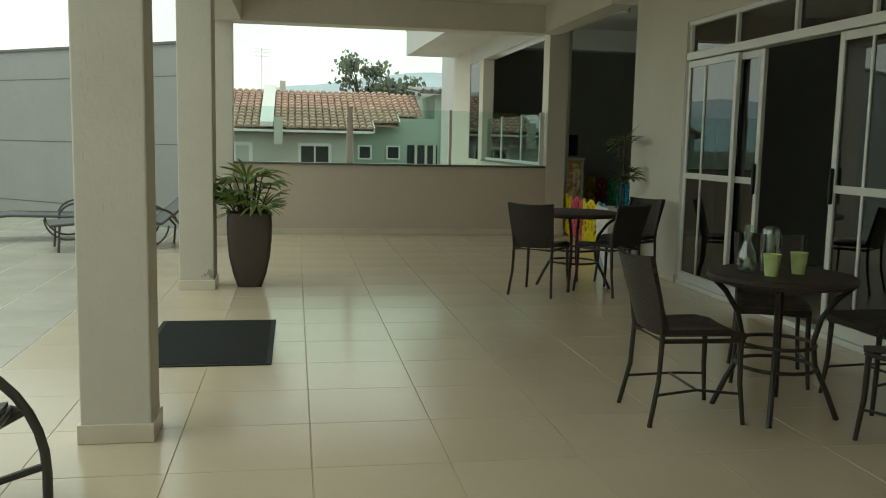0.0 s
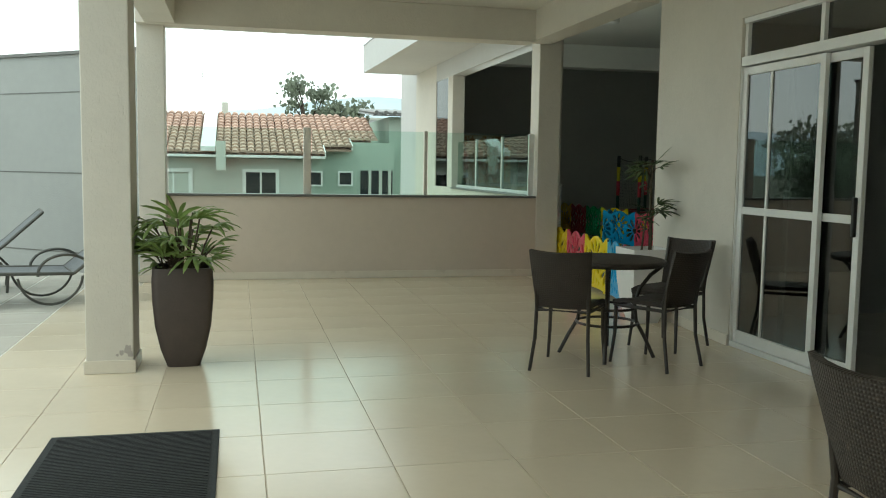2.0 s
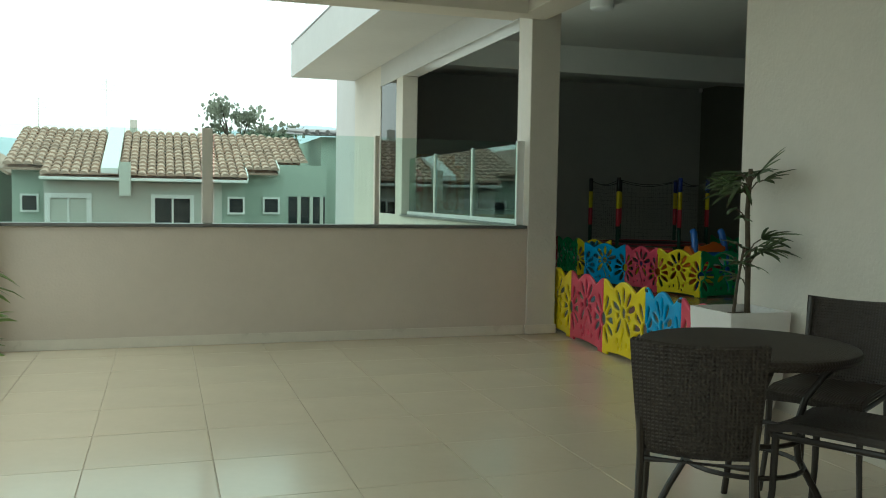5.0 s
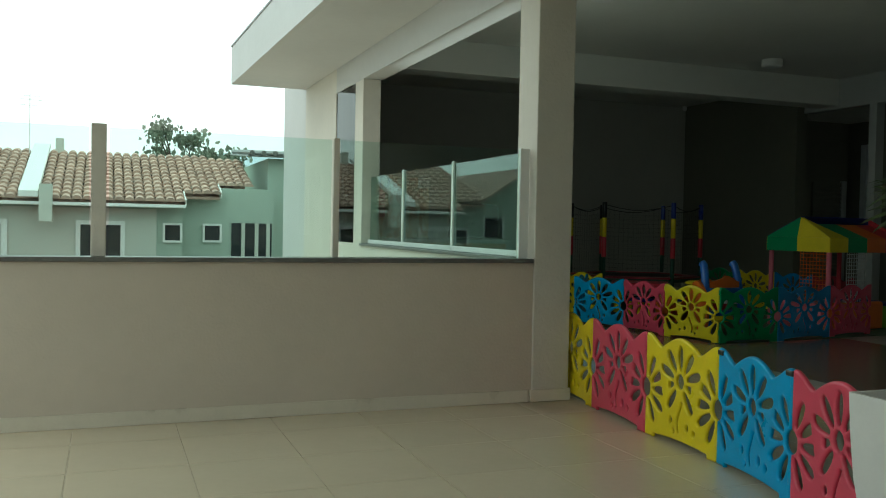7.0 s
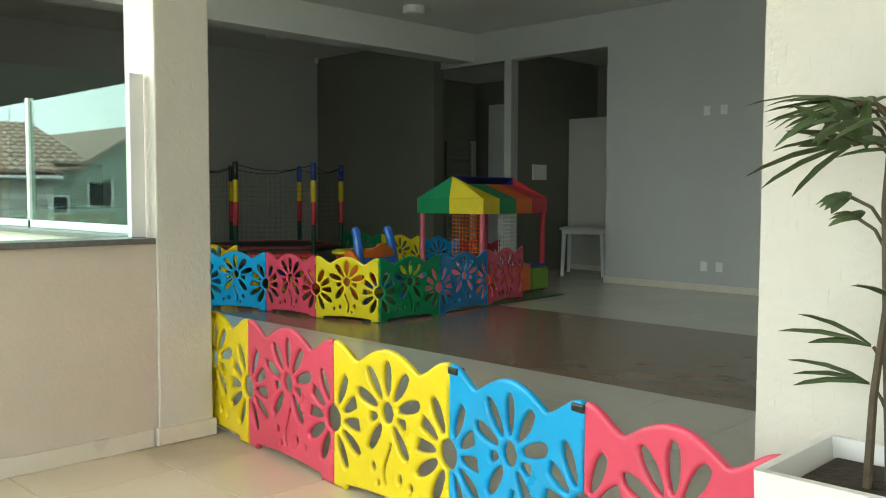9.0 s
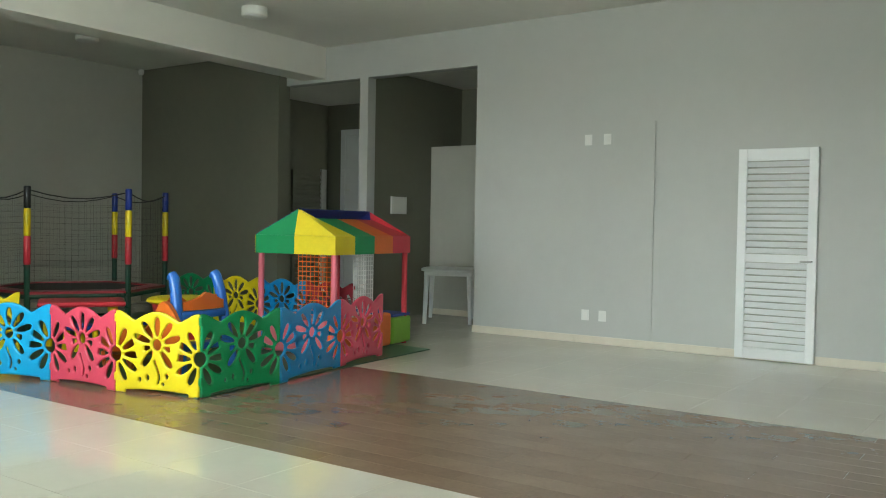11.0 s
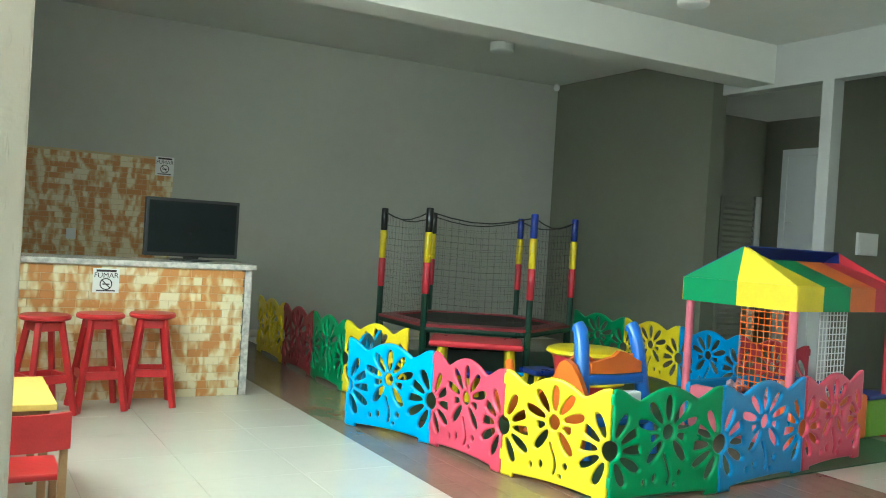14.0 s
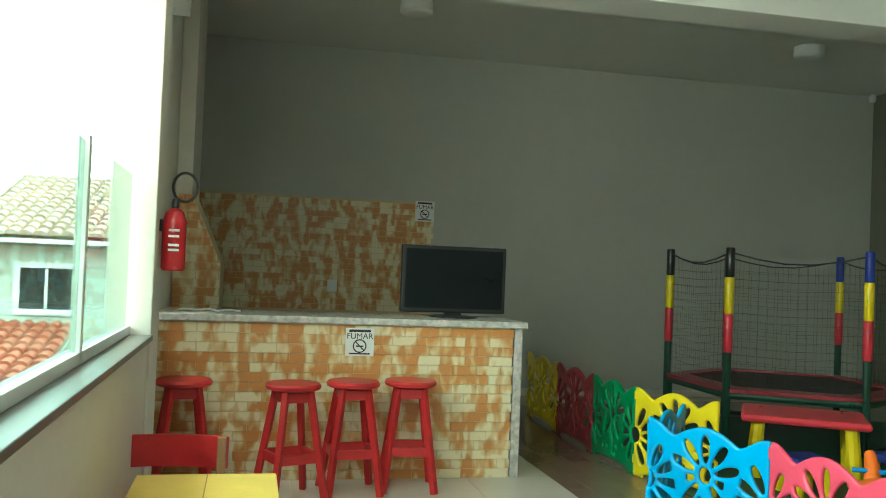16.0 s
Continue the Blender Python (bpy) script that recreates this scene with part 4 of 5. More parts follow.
ring = [("skyblue", "blue", (7.2, 16.62), (6.74, 16.14)), ("skyblue", "blue", (6.74, 16.14), (7.05, 15.46)), ("rose", "pinkish red", (7.05, 15.46), (7.11, 14.70)), ("yellow", "yellow", (7.11, 14.70), (7.32, 14.00)), ("green", "green", (7.32, 14.00), (8.10, 13.98)), ("blue", "blue", (8.10, 13.98), (9.04, 14.17)), ("rose", "pinkish red", (9.04, 14.17), (9.84, 14.33)), ("yellow", "yellow", (7.22, 17.35), (7.5, 16.72)), ("green", "green", (7.22, 18.1), (7.22, 17.35)), ("darkred", "dark red", (7.22, 18.92), (7.22, 18.1)), ("yellow", "yellow", (7.25, 19.85), (7.22, 18.92)), ("green", "green", (10.74, 17.85), (10.74, 18.75)), ("yellow", "yellow", (10.75, 17.02), (10.74, 17.85)), ("blue", "blue", (10.78, 16.26), (10.75, 17.02)), ("darkred", "dark red", (10.8, 15.52), (10.78, 16.26))]
for c, n, a, b in ring:
    fence_panel(c, a, b, INN % n)

# ---- trampoline ----
CX, CY = 9.42, 18.87
tr = thing("trampoline", "black hexagonal trampoline with banded padded posts and netting", "trampoline", at=pose(CX, CY, 0))
corners = [(1.07 * math.cos(radians(-90 + 60 * k)), 1.07 * math.sin(radians(-90 + 60 * k))) for k in range(6)]
part("frame_ring", tube(bmesh.new(), [(x, y, 0.42) for x, y in corners], 0.03, 8, closed=True), PLASTIC["darkgreen"], tr)
vo, vi = [(x * 1.02, y * 1.02, 0.475) for x, y in corners], [(x * 0.82, y * 0.82, 0.48) for x, y in corners]
for k in range(6):
    part("safety_pad", slab(bmesh.new(), (vo[k], vo[(k + 1) % 6], vi[(k + 1) % 6], vi[k]), 0.03), PLASTIC["darkred"], tr, "dark red padded rim")
bm = bmesh.new()
slab(bm, [(x * 0.82, y * 0.82, 0.462) for x, y in corners], 0.008)
part("jumping_mat", bm, M_NET, tr, "black jumping mat")
for k, (x, y) in enumerate(corners):
    post = part("post", tube(bmesh.new(), [(x, y, 0.0), (x, y, 0.78)], 0.034, 10), PLASTIC["darkgreen"], tr, "padded post in colour bands")
    for z0, z1, c in ((0.78, 1.10, "red"), (1.10, 1.41, "yellow"), (1.41, 1.66, "navy" if k in (0, 1, 2) else "black")):
        part("sleeve", lathe(bmesh.new(), ((0.032, z0), (0.039, z0 + 0.012), (0.039, z1 - 0.012), (0.032, z1)), 12, x, y), PLASTIC[c], post, smooth=True)
    x2, y2 = corners[(k + 1) % 6]
    part("top_cord", tube(bmesh.new(), [(x + (x2 - x) * u, y + (y2 - y) * u, 1.62 - 0.09 * math.sin(math.pi * u)) for u in (0, 0.2, 0.4, 0.6, 0.8, 1)], 0.007, 5), M_NET, tr)
    bm = bmesh.new()
    for i in range(1, 14):
        u = i / 14
        top = 1.62 - 0.09 * math.sin(math.pi * u)
        tube(bm, [(x + (x2 - x) * u, y + (y2 - y) * u, 0.48), (x + (x2 - x) * u, y + (y2 - y) * u, top)], 0.0011, 3)
    for i in range(1, 15):
        z = 0.48 + 1.06 * i / 15
        tube(bm, [(x + (x2 - x) * u, y + (y2 - y) * u, z - 0.02 * math.sin(math.pi * u)) for u in (0, 0.5, 1)], 0.0011, 3)
    part("net", bm, M_NET, tr, "thin black safety net")
    if k % 2 == 0:
        part("leg", tube(bmesh.new(), [(x * 0.97, y * 0.97, 0.4), (x * 0.97, y * 0.97, 0.02), (corners[(k + 1) % 6][0] * 0.97, corners[(k + 1) % 6][1] * 0.97, 0.02), (corners[(k + 1) % 6][0] * 0.97, corners[(k + 1) % 6][1] * 0.97, 0.4)], 0.022, 8), PLASTIC["darkgreen"], tr)

# ---- ball pool with a striped roof ----
bp = thing("ball_pool", "ball pool under a striped vinyl roof on pink padded posts", "ball pool", at=pose(9.40, 14.56, 0, 0, 0, 7))
L, W = 1.42, 0.97
ZV, ZE, ZR = 0.99, 1.17, 1.43


def quad(*pts, thick=0.008):
    return slab(bmesh.new(), pts, thick)


A0, A1 = 0.06, L - 0.3
stripes = [("yellow", 0.0, 0.33), ("green", 0.33, 0.69), ("orange", 0.69, 1.05), ("red", 1.05, L)]
for c, u0, u1 in stripes:
    r0, r1 = max(u0, A0), min(max(u1, A0), L - 0.06)
    part("roof_panel", quad((u0, 0, ZE), (u1, 0, ZE), (r1, W / 2 - 0.02, ZR - 0.085), (r0, W / 2 - 0.02, ZR if u0 == 0 else ZR - 0.085)), FABRIC[c], bp, c + " vinyl roof stripe")
    part("valance", quad((u0, -0.004, ZV), (u1, -0.004, ZV), (u1, -0.004, ZE), (u0, -0.004, ZE)), FABRIC[c], bp)
    part("roof_panel", quad((u0, W, ZE), (u1, W, ZE), (r1, W / 2, ZR), (r0, W / 2, ZR)), FABRIC["navy"], bp)
    part("valance", quad((u0, W + 0.004, ZV), (u1, W + 0.004, ZV), (u1, W + 0.004, ZE), (u0, W + 0.004, ZE)), FABRIC[c], bp)
for u, r, c0, c1 in ((0.0, A0, "yellow", "green"), (L, L - 0.06, "red", "navy")):
    part("roof_end", quad((u, 0, ZE), (u, W / 2, ZE), (r, W / 2, ZR)), FABRIC[c0], bp)
    part("roof_end", quad((u, W / 2, ZE), (u, W, ZE), (r, W / 2, ZR)), FABRIC[c1], bp)
    part("valance", quad((u, 0, ZV), (u, W / 2, ZV), (u, W / 2, ZE), (u, 0, ZE)), FABRIC[c0], bp)
    part("valance", quad((u, W / 2, ZV), (u, W, ZV), (u, W, ZE), (u, W / 2, ZE)), FABRIC[c1], bp)
for u, v, c in ((0.04, 0.04, "pink"), (0.04, W - 0.04, "pink"), (L - 0.04, 0.04, "red"), (L - 0.04, W - 0.04, "red")):
    part("post", tube(bmesh.new(), [(u, v, 0.0), (u, v, ZE)], 0.03, 10), FABRIC[c], bp)
part("pool_wall", B(0.02, L - 0.36, 0.0, 0.1, 0.012, 0.36, 0.03), FABRIC["orange"], bp)
part("pool_wall", B(0.02, L - 0.36, W - 0.1, W, 0.012, 0.36, 0.03), FABRIC["blue"], bp)
part("pool_wall", B(0.0, 0.1, 0.1, W - 0.1, 0.012, 0.34, 0.03), FABRIC["pink"], bp, "salmon pink padded wall")
part("step", B(L - 0.34, L + 0.06, 0.0, W, 0.012, 0.30, 0.03), FABRIC["lime"], bp, "lime green padded step")
part("step_top", B(L - 0.33, L + 0.05, 0.01, W - 0.01, 0.301, 0.335, 0.012), FABRIC["navy"], bp)
for c, u0, u1 in (("orange", 0.07, 0.46), ("lamp", 0.36, 0.72)):
    bm = bmesh.new()
    for i in range(9):
        u = u0 + (u1 - u0) * i / 8
        tube(bm, [(0.03, u, 0.36), (0.03, u, ZE - 0.02)] if c == "orange" else [(u, 0.03, 0.36), (u, 0.03, ZE - 0.02)], 0.004, 4)
    for i in range(16):
        z = 0.4 + 0.047 * i
        tube(bm, [(0.03, u0, z), (0.03, u1, z)] if c == "orange" else [(u0, 0.03, z), (u1, 0.03, z)], 0.004, 4)
    part("side_net", bm, M_PAPER if c == "lamp" else FABRIC["orange"], bp, "net side")
rng = random.Random(2)
bm = bmesh.new()
for i in range(90):
    bmesh.ops.create_icosphere(bm, subdivisions=1, radius=0.036, matrix=Matrix.Translation((rng.uniform(0.14, L - 0.42), rng.uniform(0.15, W - 0.15), rng.uniform(0.22, 0.34))))
tagged(part("balls", bm, M_CAMO, bp, "pale coloured plastic balls", smooth=True), kind="stuff")

tagged(part("play_mat", quad((7.30, 14.0, 0.009), (10.50, 14.22, 0.009), (10.95, 19.4, 0.009), (7.4, 20.0, 0.009), thick=0.008), mat("dark_green_foam", (0.035, 0.11, 0.055), 0.5, vary=0.2)), "thin dark green foam mat under the toys", "play mat")

# ---- toys ----
rt = thing("toy_table", "low red plastic toy table on chunky yellow legs", "toy table", at=pose(8.47, 17.25, 0, 0, 0, -32))
part("tabletop", B(-0.42, 0.42, -0.30, 0.30, 0.40, 0.455, 0.022), PLASTIC["red"], rt)
for x in (-0.3, 0.3):
    for y in (-0.2, 0.2):
        part("leg", tube(bmesh.new(), [(x * 1.1, y * 1.1, 0.011), (x, y, 0.40)], 0.055, 10, 0.045), PLASTIC["yellow"], rt)
for x, y in ((8.14, 16.75), (8.84, 16.75)):
    st = thing("toy_stool", "small purple blue plastic toy stool", "toy stool", "toy stools", pose(x, y, 0.011))
    part("seat", B(-0.14, 0.14, -0.14, 0.14, 0.20, 0.25, 0.02), PLASTIC["navy"], st)
    for a in (-0.09, 0.09):
        for b in (-0.09, 0.09):
            part("leg", tube(bmesh.new(), [(a * 1.2, b * 1.2, 0), (a, b, 0.2)], 0.03, 8), PLASTIC["yellow"], st)
ac = thing("toy_activity_table", "round red and yellow plastic toy table with curved rails", "toy table", at=pose(8.78, 16.05, 0.011, 0, 0, -20))
part("base", lathe(bmesh.new(), ((0.001, 0.0), (0.30, 0.0), (0.32, 0.03), (0.30, 0.10), (0.22, 0.12)), 28), PLASTIC["yellow"], ac, smooth=True)
part("body", lathe(bmesh.new(), ((0.22, 0.121), (0.24, 0.2), (0.25, 0.34), (0.28, 0.47)), 28), PLASTIC["red"], ac, smooth=True)
part("top", lathe(bmesh.new(), ((0.001, 0.53), (0.28, 0.53), (0.32, 0.515), (0.33, 0.49), (0.30, 0.471)), 28), PLASTIC["yellow"], ac, smooth=True)
for z in (0.27, 0.35):
    part("front_rail", tube(bmesh.new(), arc((0, 0, z), 0.31, 215, 325, 10, "xy"), 0.014, 8), PLASTIC["yellow"], ac, smooth=True)
sl = thing("toy_slide", "orange and blue plastic toddler slide", "toy slide", at=pose(8.06, 14.93, 0.011, 0, 0, 4))
M_DEEPBLUE = mat("deep_blue_plastic", (0.02, 0.14, 0.55), 0.3, vary=0.06, coat=0.2)
for s in (-0.24, 0.24):
    rail = part("side_post", tube(bmesh.new(), [(s * 1.22, -0.14, 0.0), (s * 1.12, -0.06, 0.40), (s * 1.04, -0.01, 0.70), (s, 0.02, 0.80), (s, 0.05, 0.83)], 0.052, 12, 0.045), M_DEEPBLUE, sl, smooth=True)
    part("post_cap", lathe(bmesh.new(), ((0.001, 0.835), (0.03, 0.83), (0.044, 0.81), (0.045, 0.79)), 14, s, 0.045), M_DEEPBLUE, rail, smooth=True)
rows = [[(x, y, z + 0.05 * (abs(x) / 0.2) ** 4) for x in (-0.2, -0.14, 0, 0.14, 0.2)] for y, z in ((-0.02, 0.60), (0.12, 0.58), (0.3, 0.42), (0.5, 0.22), (0.7, 0.08), (0.85, 0.04))]
part("chute", sheet(bmesh.new(), rows, 0.02), PLASTIC["orange"], sl, smooth=True)
part("step", B(-0.25, 0.25, -0.1, 0.06, 0.46, 0.53, 0.02), M_DEEPBLUE, sl)
part("step", B(-0.27, 0.27, -0.15, 0.0, 0.2, 0.26, 0.02), M_DEEPBLUE, sl)
rows = [[(x, y, 0.535 + (0.07 + 0.075 * math.sin(math.pi * (x + 0.24) / 0.48) ** 2 * (1 if x > -0.02 else 0.6)) * k / 3) for k in range(4)] for x, y in [(-0.22 + 0.044 * q, -0.05 - 0.02 * math.sin(math.pi * q / 10)) for q in range(11)]]
part("back_panel", sheet(bmesh.new(), rows, 0.035), PLASTIC["orange"], sl, "curved orange plastic panel", smooth=True)
rows = [[(-0.30 - 0.035 * math.sin(math.pi * k / 6), -0.16 + 0.05 * k, z * (0.55 + 0.45 * math.sin(math.pi * (k + 0.6) / 7.2))) for k in range(7)] for z in (0.02, 0.2, 0.4, 0.55, 0.62)]
part("side_wing", sheet(bmesh.new(), rows, 0.05), PLASTIC["orange"], sl, smooth=True)
part("white_tray", B(-0.10, 0.12, -0.20, -0.13, 0.35, 0.43, 0.01), M_WHITEDOOR, sl)
hr = thing("toy_rocker", "orange plastic rocking toy with a rounded body", "toy rocker", at=pose(7.72, 15.55, 0.011, 0, 0, 60))
part("body", lathe(bmesh.new(), ((0.03, 0.12), (0.12, 0.16), (0.15, 0.26), (0.11, 0.36), (0.02, 0.40)), 18), PLASTIC["orange"], hr, smooth=True)
for s in (-0.1, 0.1):
    part("rocker", tube(bmesh.new(), [(-0.3, s, 0.1), (-0.15, s, 0.025), (0, s, 0.018), (0.15, s, 0.025), (0.3, s, 0.1)], 0.018, 8), PLASTIC["orange"], hr)
part("neck", tube(bmesh.new(), [(0.1, 0, 0.25), (0.18, 0, 0.42), (0.26, 0, 0.47)], 0.05, 10, 0.03), PLASTIC["orange"], hr, smooth=True)
part("handle", tube(bmesh.new(), [(0.15, -0.1, 0.4), (0.15, 0.1, 0.4)], 0.013, 8), PLASTIC["blue"], hr)

# ---- bar ----
bar = thing("bar_counter", "brick-tiled cream and orange bar counter with pale granite top", "bar counter")
part("body", B(3.995, 6.29, 17.340, 17.88, 0.001, 1.0), M_MORTAR, bar)
part("countertop", B(3.96, 6.40, 17.31, 17.95, 1.001, 1.045, 0.006), M_GRANITE, bar, "pale speckled granite top")
part("end_panel", B(6.315, 6.375, 17.34, 17.92, 0.001, 1.0, 0.004), M_GRANITE, bar, "pale granite end panel")


def brick_rows(x0, x1, z0, z1, bw, bh, gap):
    r, z = 0, z0
    while z + bh <= z1 + 0.02:
        x = x0 - (bw / 2 if r % 2 else 0)
        while x < x1 - 0.01:
            a, b = max(x, x0), min(x + bw, x1)
            if b - a > 0.02:
                yield a + gap / 2, b - gap / 2, z, min(z + bh - gap, z1)
            x += bw
        z += bh
        r += 1


def brick_bm(cells, y_front, depth, seed):
    bm, rng = bmesh.new(), random.Random(seed)
    for a, b, c, d in cells:
        box(bm, a, b, y_front - rng.uniform(0, 0.004), y_front + depth, c, d)
    return bm


bell = thing("barbecue", "built-in barbecue with a sloping hood faced in cream brick tiles", "barbecue")
bm = bmesh.new()
hood = ((3.995, 0.0), (4.335, 0.0), (4.335, 1.36), (4.115, 1.86), (3.995, 1.86))
vs0, vs1 = [[bm.verts.new((x, y, z)) for x, z in hood] for y in (18.35, 19.3)]
bm.faces.new(vs0)
bm.faces.new(vs1[::-1])
for i in range(5):
    bm.faces.new((vs0[i], vs1[i], vs1[(i + 1) % 5], vs0[(i + 1) % 5]))
part("body", bm, M_MORTAR, bell)
part("flue", B(3.993, 4.108, 18.36, 19.29, 1.861, 3.715, 0.004), M_PAINT, bell, "cream plastered flue")
cells = []
for a, b, c, d in brick_rows(3.995, 4.335, 0.0, 1.86, 0.165, 0.062, 0.004):
    lim = 4.335 - max(0.0, (d - 1.36)) * 0.22 / 0.50
    if lim - a > 0.02:
        cells.append((a, min(b, lim), c, d))
tagged(part("bricks", brick_bm(cells, 18.345, 0.004, 6), M_BRICKS, bell, "cream and orange brick tiles"), kind="stuff")

tw = thing("tiled_backsplash", "wall area faced with cream and orange brick tiles behind the bar", "wall tiling")
part("mortar", B(3.995, 6.49, 21.037, 21.058, 0.02, 2.10), M_MORTAR, tw)
tagged(part("bricks", brick_bm(brick_rows(3.995, 6.49, 0.9, 2.10, 0.165, 0.062, 0.005), 21.032, 0.014, 3), M_BRICKS, tw), kind="stuff")
part("outlet", B(5.36, 5.46, 21.015, 21.03, 1.10, 1.22, 0.004), M_PAPER, tw, "cream plastic outlet")


def sign(x, y, z, w, h):
    s = thing("wall_sign", "white no smoking notice with dark lettering", "sign", "no smoking signs", pose(x, y, z))
    part("board", B(-w / 2, w / 2, 0.0, 0.004, -h / 2, h / 2), M_PAPER, s)
    cu = bpy.data.curves.new("notice_text", "FONT")
    cu.body, cu.size, cu.align_x, cu.extrude = "FUMAR", w * 0.29, "CENTER", 0.0005
    tmp = bpy.data.objects.new("text_tmp", cu)
    scene.collection.objects.link(tmp)
    dg = bpy.context.evaluated_depsgraph_get()
    me = bpy.data.meshes.new_from_object(tmp.evaluated_get(dg), depsgraph=dg)
    bpy.data.objects.remove(tmp)
    me.materials.clear()
    me.materials.append(M_INK)
    o = new("lettering", me)
    o.parent = s
    o.matrix_basis = pose(0, -0.002, h * 0.12, 90, 0, 0)
    part("header_bar", B(-w * 0.38, w * 0.38, -0.002, 0.0, h * 0.36, h * 0.45), M_INK, s)
    part("footer_bar", B(-w * 0.36, w * 0.36, -0.002, 0.0, -h * 0.44, -h * 0.39), M_INK, s)
    r = w * 0.22
    part("symbol_ring", tube(bmesh.new(), [(r * math.cos(a * 0.2618), -0.002, -h * 0.14 + r * math.sin(a * 0.2618)) for a in range(24)], w * 0.022, 5, closed=True), M_INK, s)
    part("symbol_bar", tube(bmesh.new(), [(-r * 0.7, -0.002, -h * 0.14 + r * 0.7), (r * 0.7, -0.002, -h * 0.14 - r * 0.7)], w * 0.02, 5), M_INK, s)
    part("cigarette_bar", B(-r * 0.6, r * 0.6, -0.002, 0.0, -h * 0.17, -h * 0.12), M_INK, s)


sign(5.265, 17.322, 0.888, 0.185, 0.18)
sign(6.385, 21.028, 2.0, 0.21, 0.22)

tv = thing("television", "flat black television standing on the bar top", "television", at=pose(5.965, 17.70, 1.046, 0, 0, 2))
part("screen", B(-0.355, 0.355, -0.014, -0.012, 0.06, 0.475), M_TV, tv, "glossy black screen")
part("bezel", B(-0.38, 0.38, -0.011, 0.045, 0.03, 0.50, 0.008), M_BLACK, tv)
part("neck", B(-0.06, 0.06, 0.0, 0.03, 0.008, 0.06), M_BLACK, tv)
part("stand", lathe(bmesh.new(), ((0.17, 0.0), (0.17, 0.006), (0.14, 0.012), (0.001, 0.013)), 24), M_BLACK, tv)
tagged(part("extension_cord", tube(bmesh.new(), [(4.1 + 0.4 * i / 14, 17.55 + 0.03 * math.sin(i * 1.1), 1.052 + 0.008 * abs(math.sin(i * 0.7))) for i in range(15)], 0.006, 6), M_CORD, None), "white coiled extension cord lying on the bar", "cord")


def stool(at):
    s = thing("bar_stool", "red painted wooden bar stool with a round seat", "stool", "red bar stools", at)
    part("seat", lathe(bmesh.new(), ((0.145, 0.64), (0.162, 0.648), (0.165, 0.665), (0.155, 0.678), (0.001, 0.68)), 28), M_REDWOOD, s, smooth=True)
    for k in range(4):
        a = radians(45 + 90 * k)
        c, n = math.cos(a), math.sin(a)
        part("leg", box(bmesh.new(), -0.02, 0.02, -0.018, 0.018, 0, 0.655, 0.004, m=Matrix.Translation((0.225 * c, 0.225 * n, 0)) @ Matrix.Rotation(a, 4, "Z") @ Matrix.Rotation(radians(-10.5), 4, "Y")), M_REDWOOD, s)
        b = radians(45 + 90 * (k + 1))
        for z, r in ((0.25, 0.175), (0.60, 0.112)):
            h = 0.028 if z < 0.5 else 0.03
            p, q = Vector((r * c, r * n, z)), Vector((r * math.cos(b), r * math.sin(b), z))
            d = q - p
            m = Matrix.Translation((p + q) / 2) @ Matrix.Rotation(math.atan2(d.y, d.x), 4, "Z")
            part("rung", box(bmesh.new(), -d.length / 2, d.length / 2, -0.011, 0.011, -h, h, 0.003, m=m), M_REDWOOD, s)
    return s


s1 = stool(pose(4.20, 17.02, 0, 0, 0, 8))
for x, y, a in ((4.83, 16.90, 20), (5.20, 17.03, 5), (5.57, 17.10, -6)):
    copy_thing(s1, pose(x, y, 0, 0, 0, a))

yt = thing("cafe_table", "yellow topped wooden table on plain legs", "table", at=pose(4.42, 14.92, 0))
part("tabletop", B(-0.27, 0.27, -0.36, 0.36, 0.50, 0.53, 0.005), M_YELTOP, yt)
part("tabletop_seam", B(-0.002, 0.002, -0.36, 0.36, 0.5301, 0.5312), M_PINE, yt)
part("apron", B(-0.22, 0.22, -0.30, 0.30, 0.44, 0.499, 0.003), M_PINE, yt)
for x in (-0.23, 0.21):
    for y in (-0.31, 0.29):
        part("leg", B(x, x + 0.035, y, y + 0.035, 0, 0.499, 0.004), M_PINE, yt)


def red_chair(at):
    c = thing("cafe_chair", "red painted wooden chair with a curved back board", "chair", "red wooden chairs", at)
    part("seat", B(-0.17, 0.17, -0.15, 0.16, 0.33, 0.355, 0.008), M_REDWOOD, c)
    rows = [[(u, -0.17 - 0.05 * (1 - (u / 0.18) ** 2), z) for z in (0.46, 0.51, 0.56, 0.60)] for u in (-0.18, -0.12, -0.06, 0, 0.06, 0.12, 0.18)]
    part("back_board", sheet(bmesh.new(), rows, 0.018), M_REDWOOD, c, smooth=True)
    for s in (-0.165, 0.165):
        part("leg", B(s - 0.015, s + 0.015, -0.19, -0.16, 0, 0.60, 0.004), M_PINE, c)
        part("leg", B(s - 0.015, s + 0.015, 0.12, 0.15, 0, 0.329, 0.004), M_PINE, c)
    return c


rc = red_chair(pose(4.50, 14.22, 0))
copy_thing(rc, pose(4.235, 15.50, 0, 0, 0, 176) @ Matrix.Diagonal((1.3, 1.05, 1, 1)))

fx = thing("fire_extinguisher", "red fire extinguisher with a black hose loop hung on the pillar", "fire extinguisher", at=pose(4.162, 16.33, 1.32))
part("cylinder", lathe(bmesh.new(), ((0.05, 0.0), (0.06, 0.012), (0.06, 0.25), (0.045, 0.30), (0.02, 0.32)), 20), M_EXT, fx, smooth=True)
for z in (0.10, 0.125, 0.17, 0.20):
    part("label_bar", B(-0.022, 0.03, -0.064, -0.054, z, z + 0.012), M_PAPER, fx, "pale label bar")
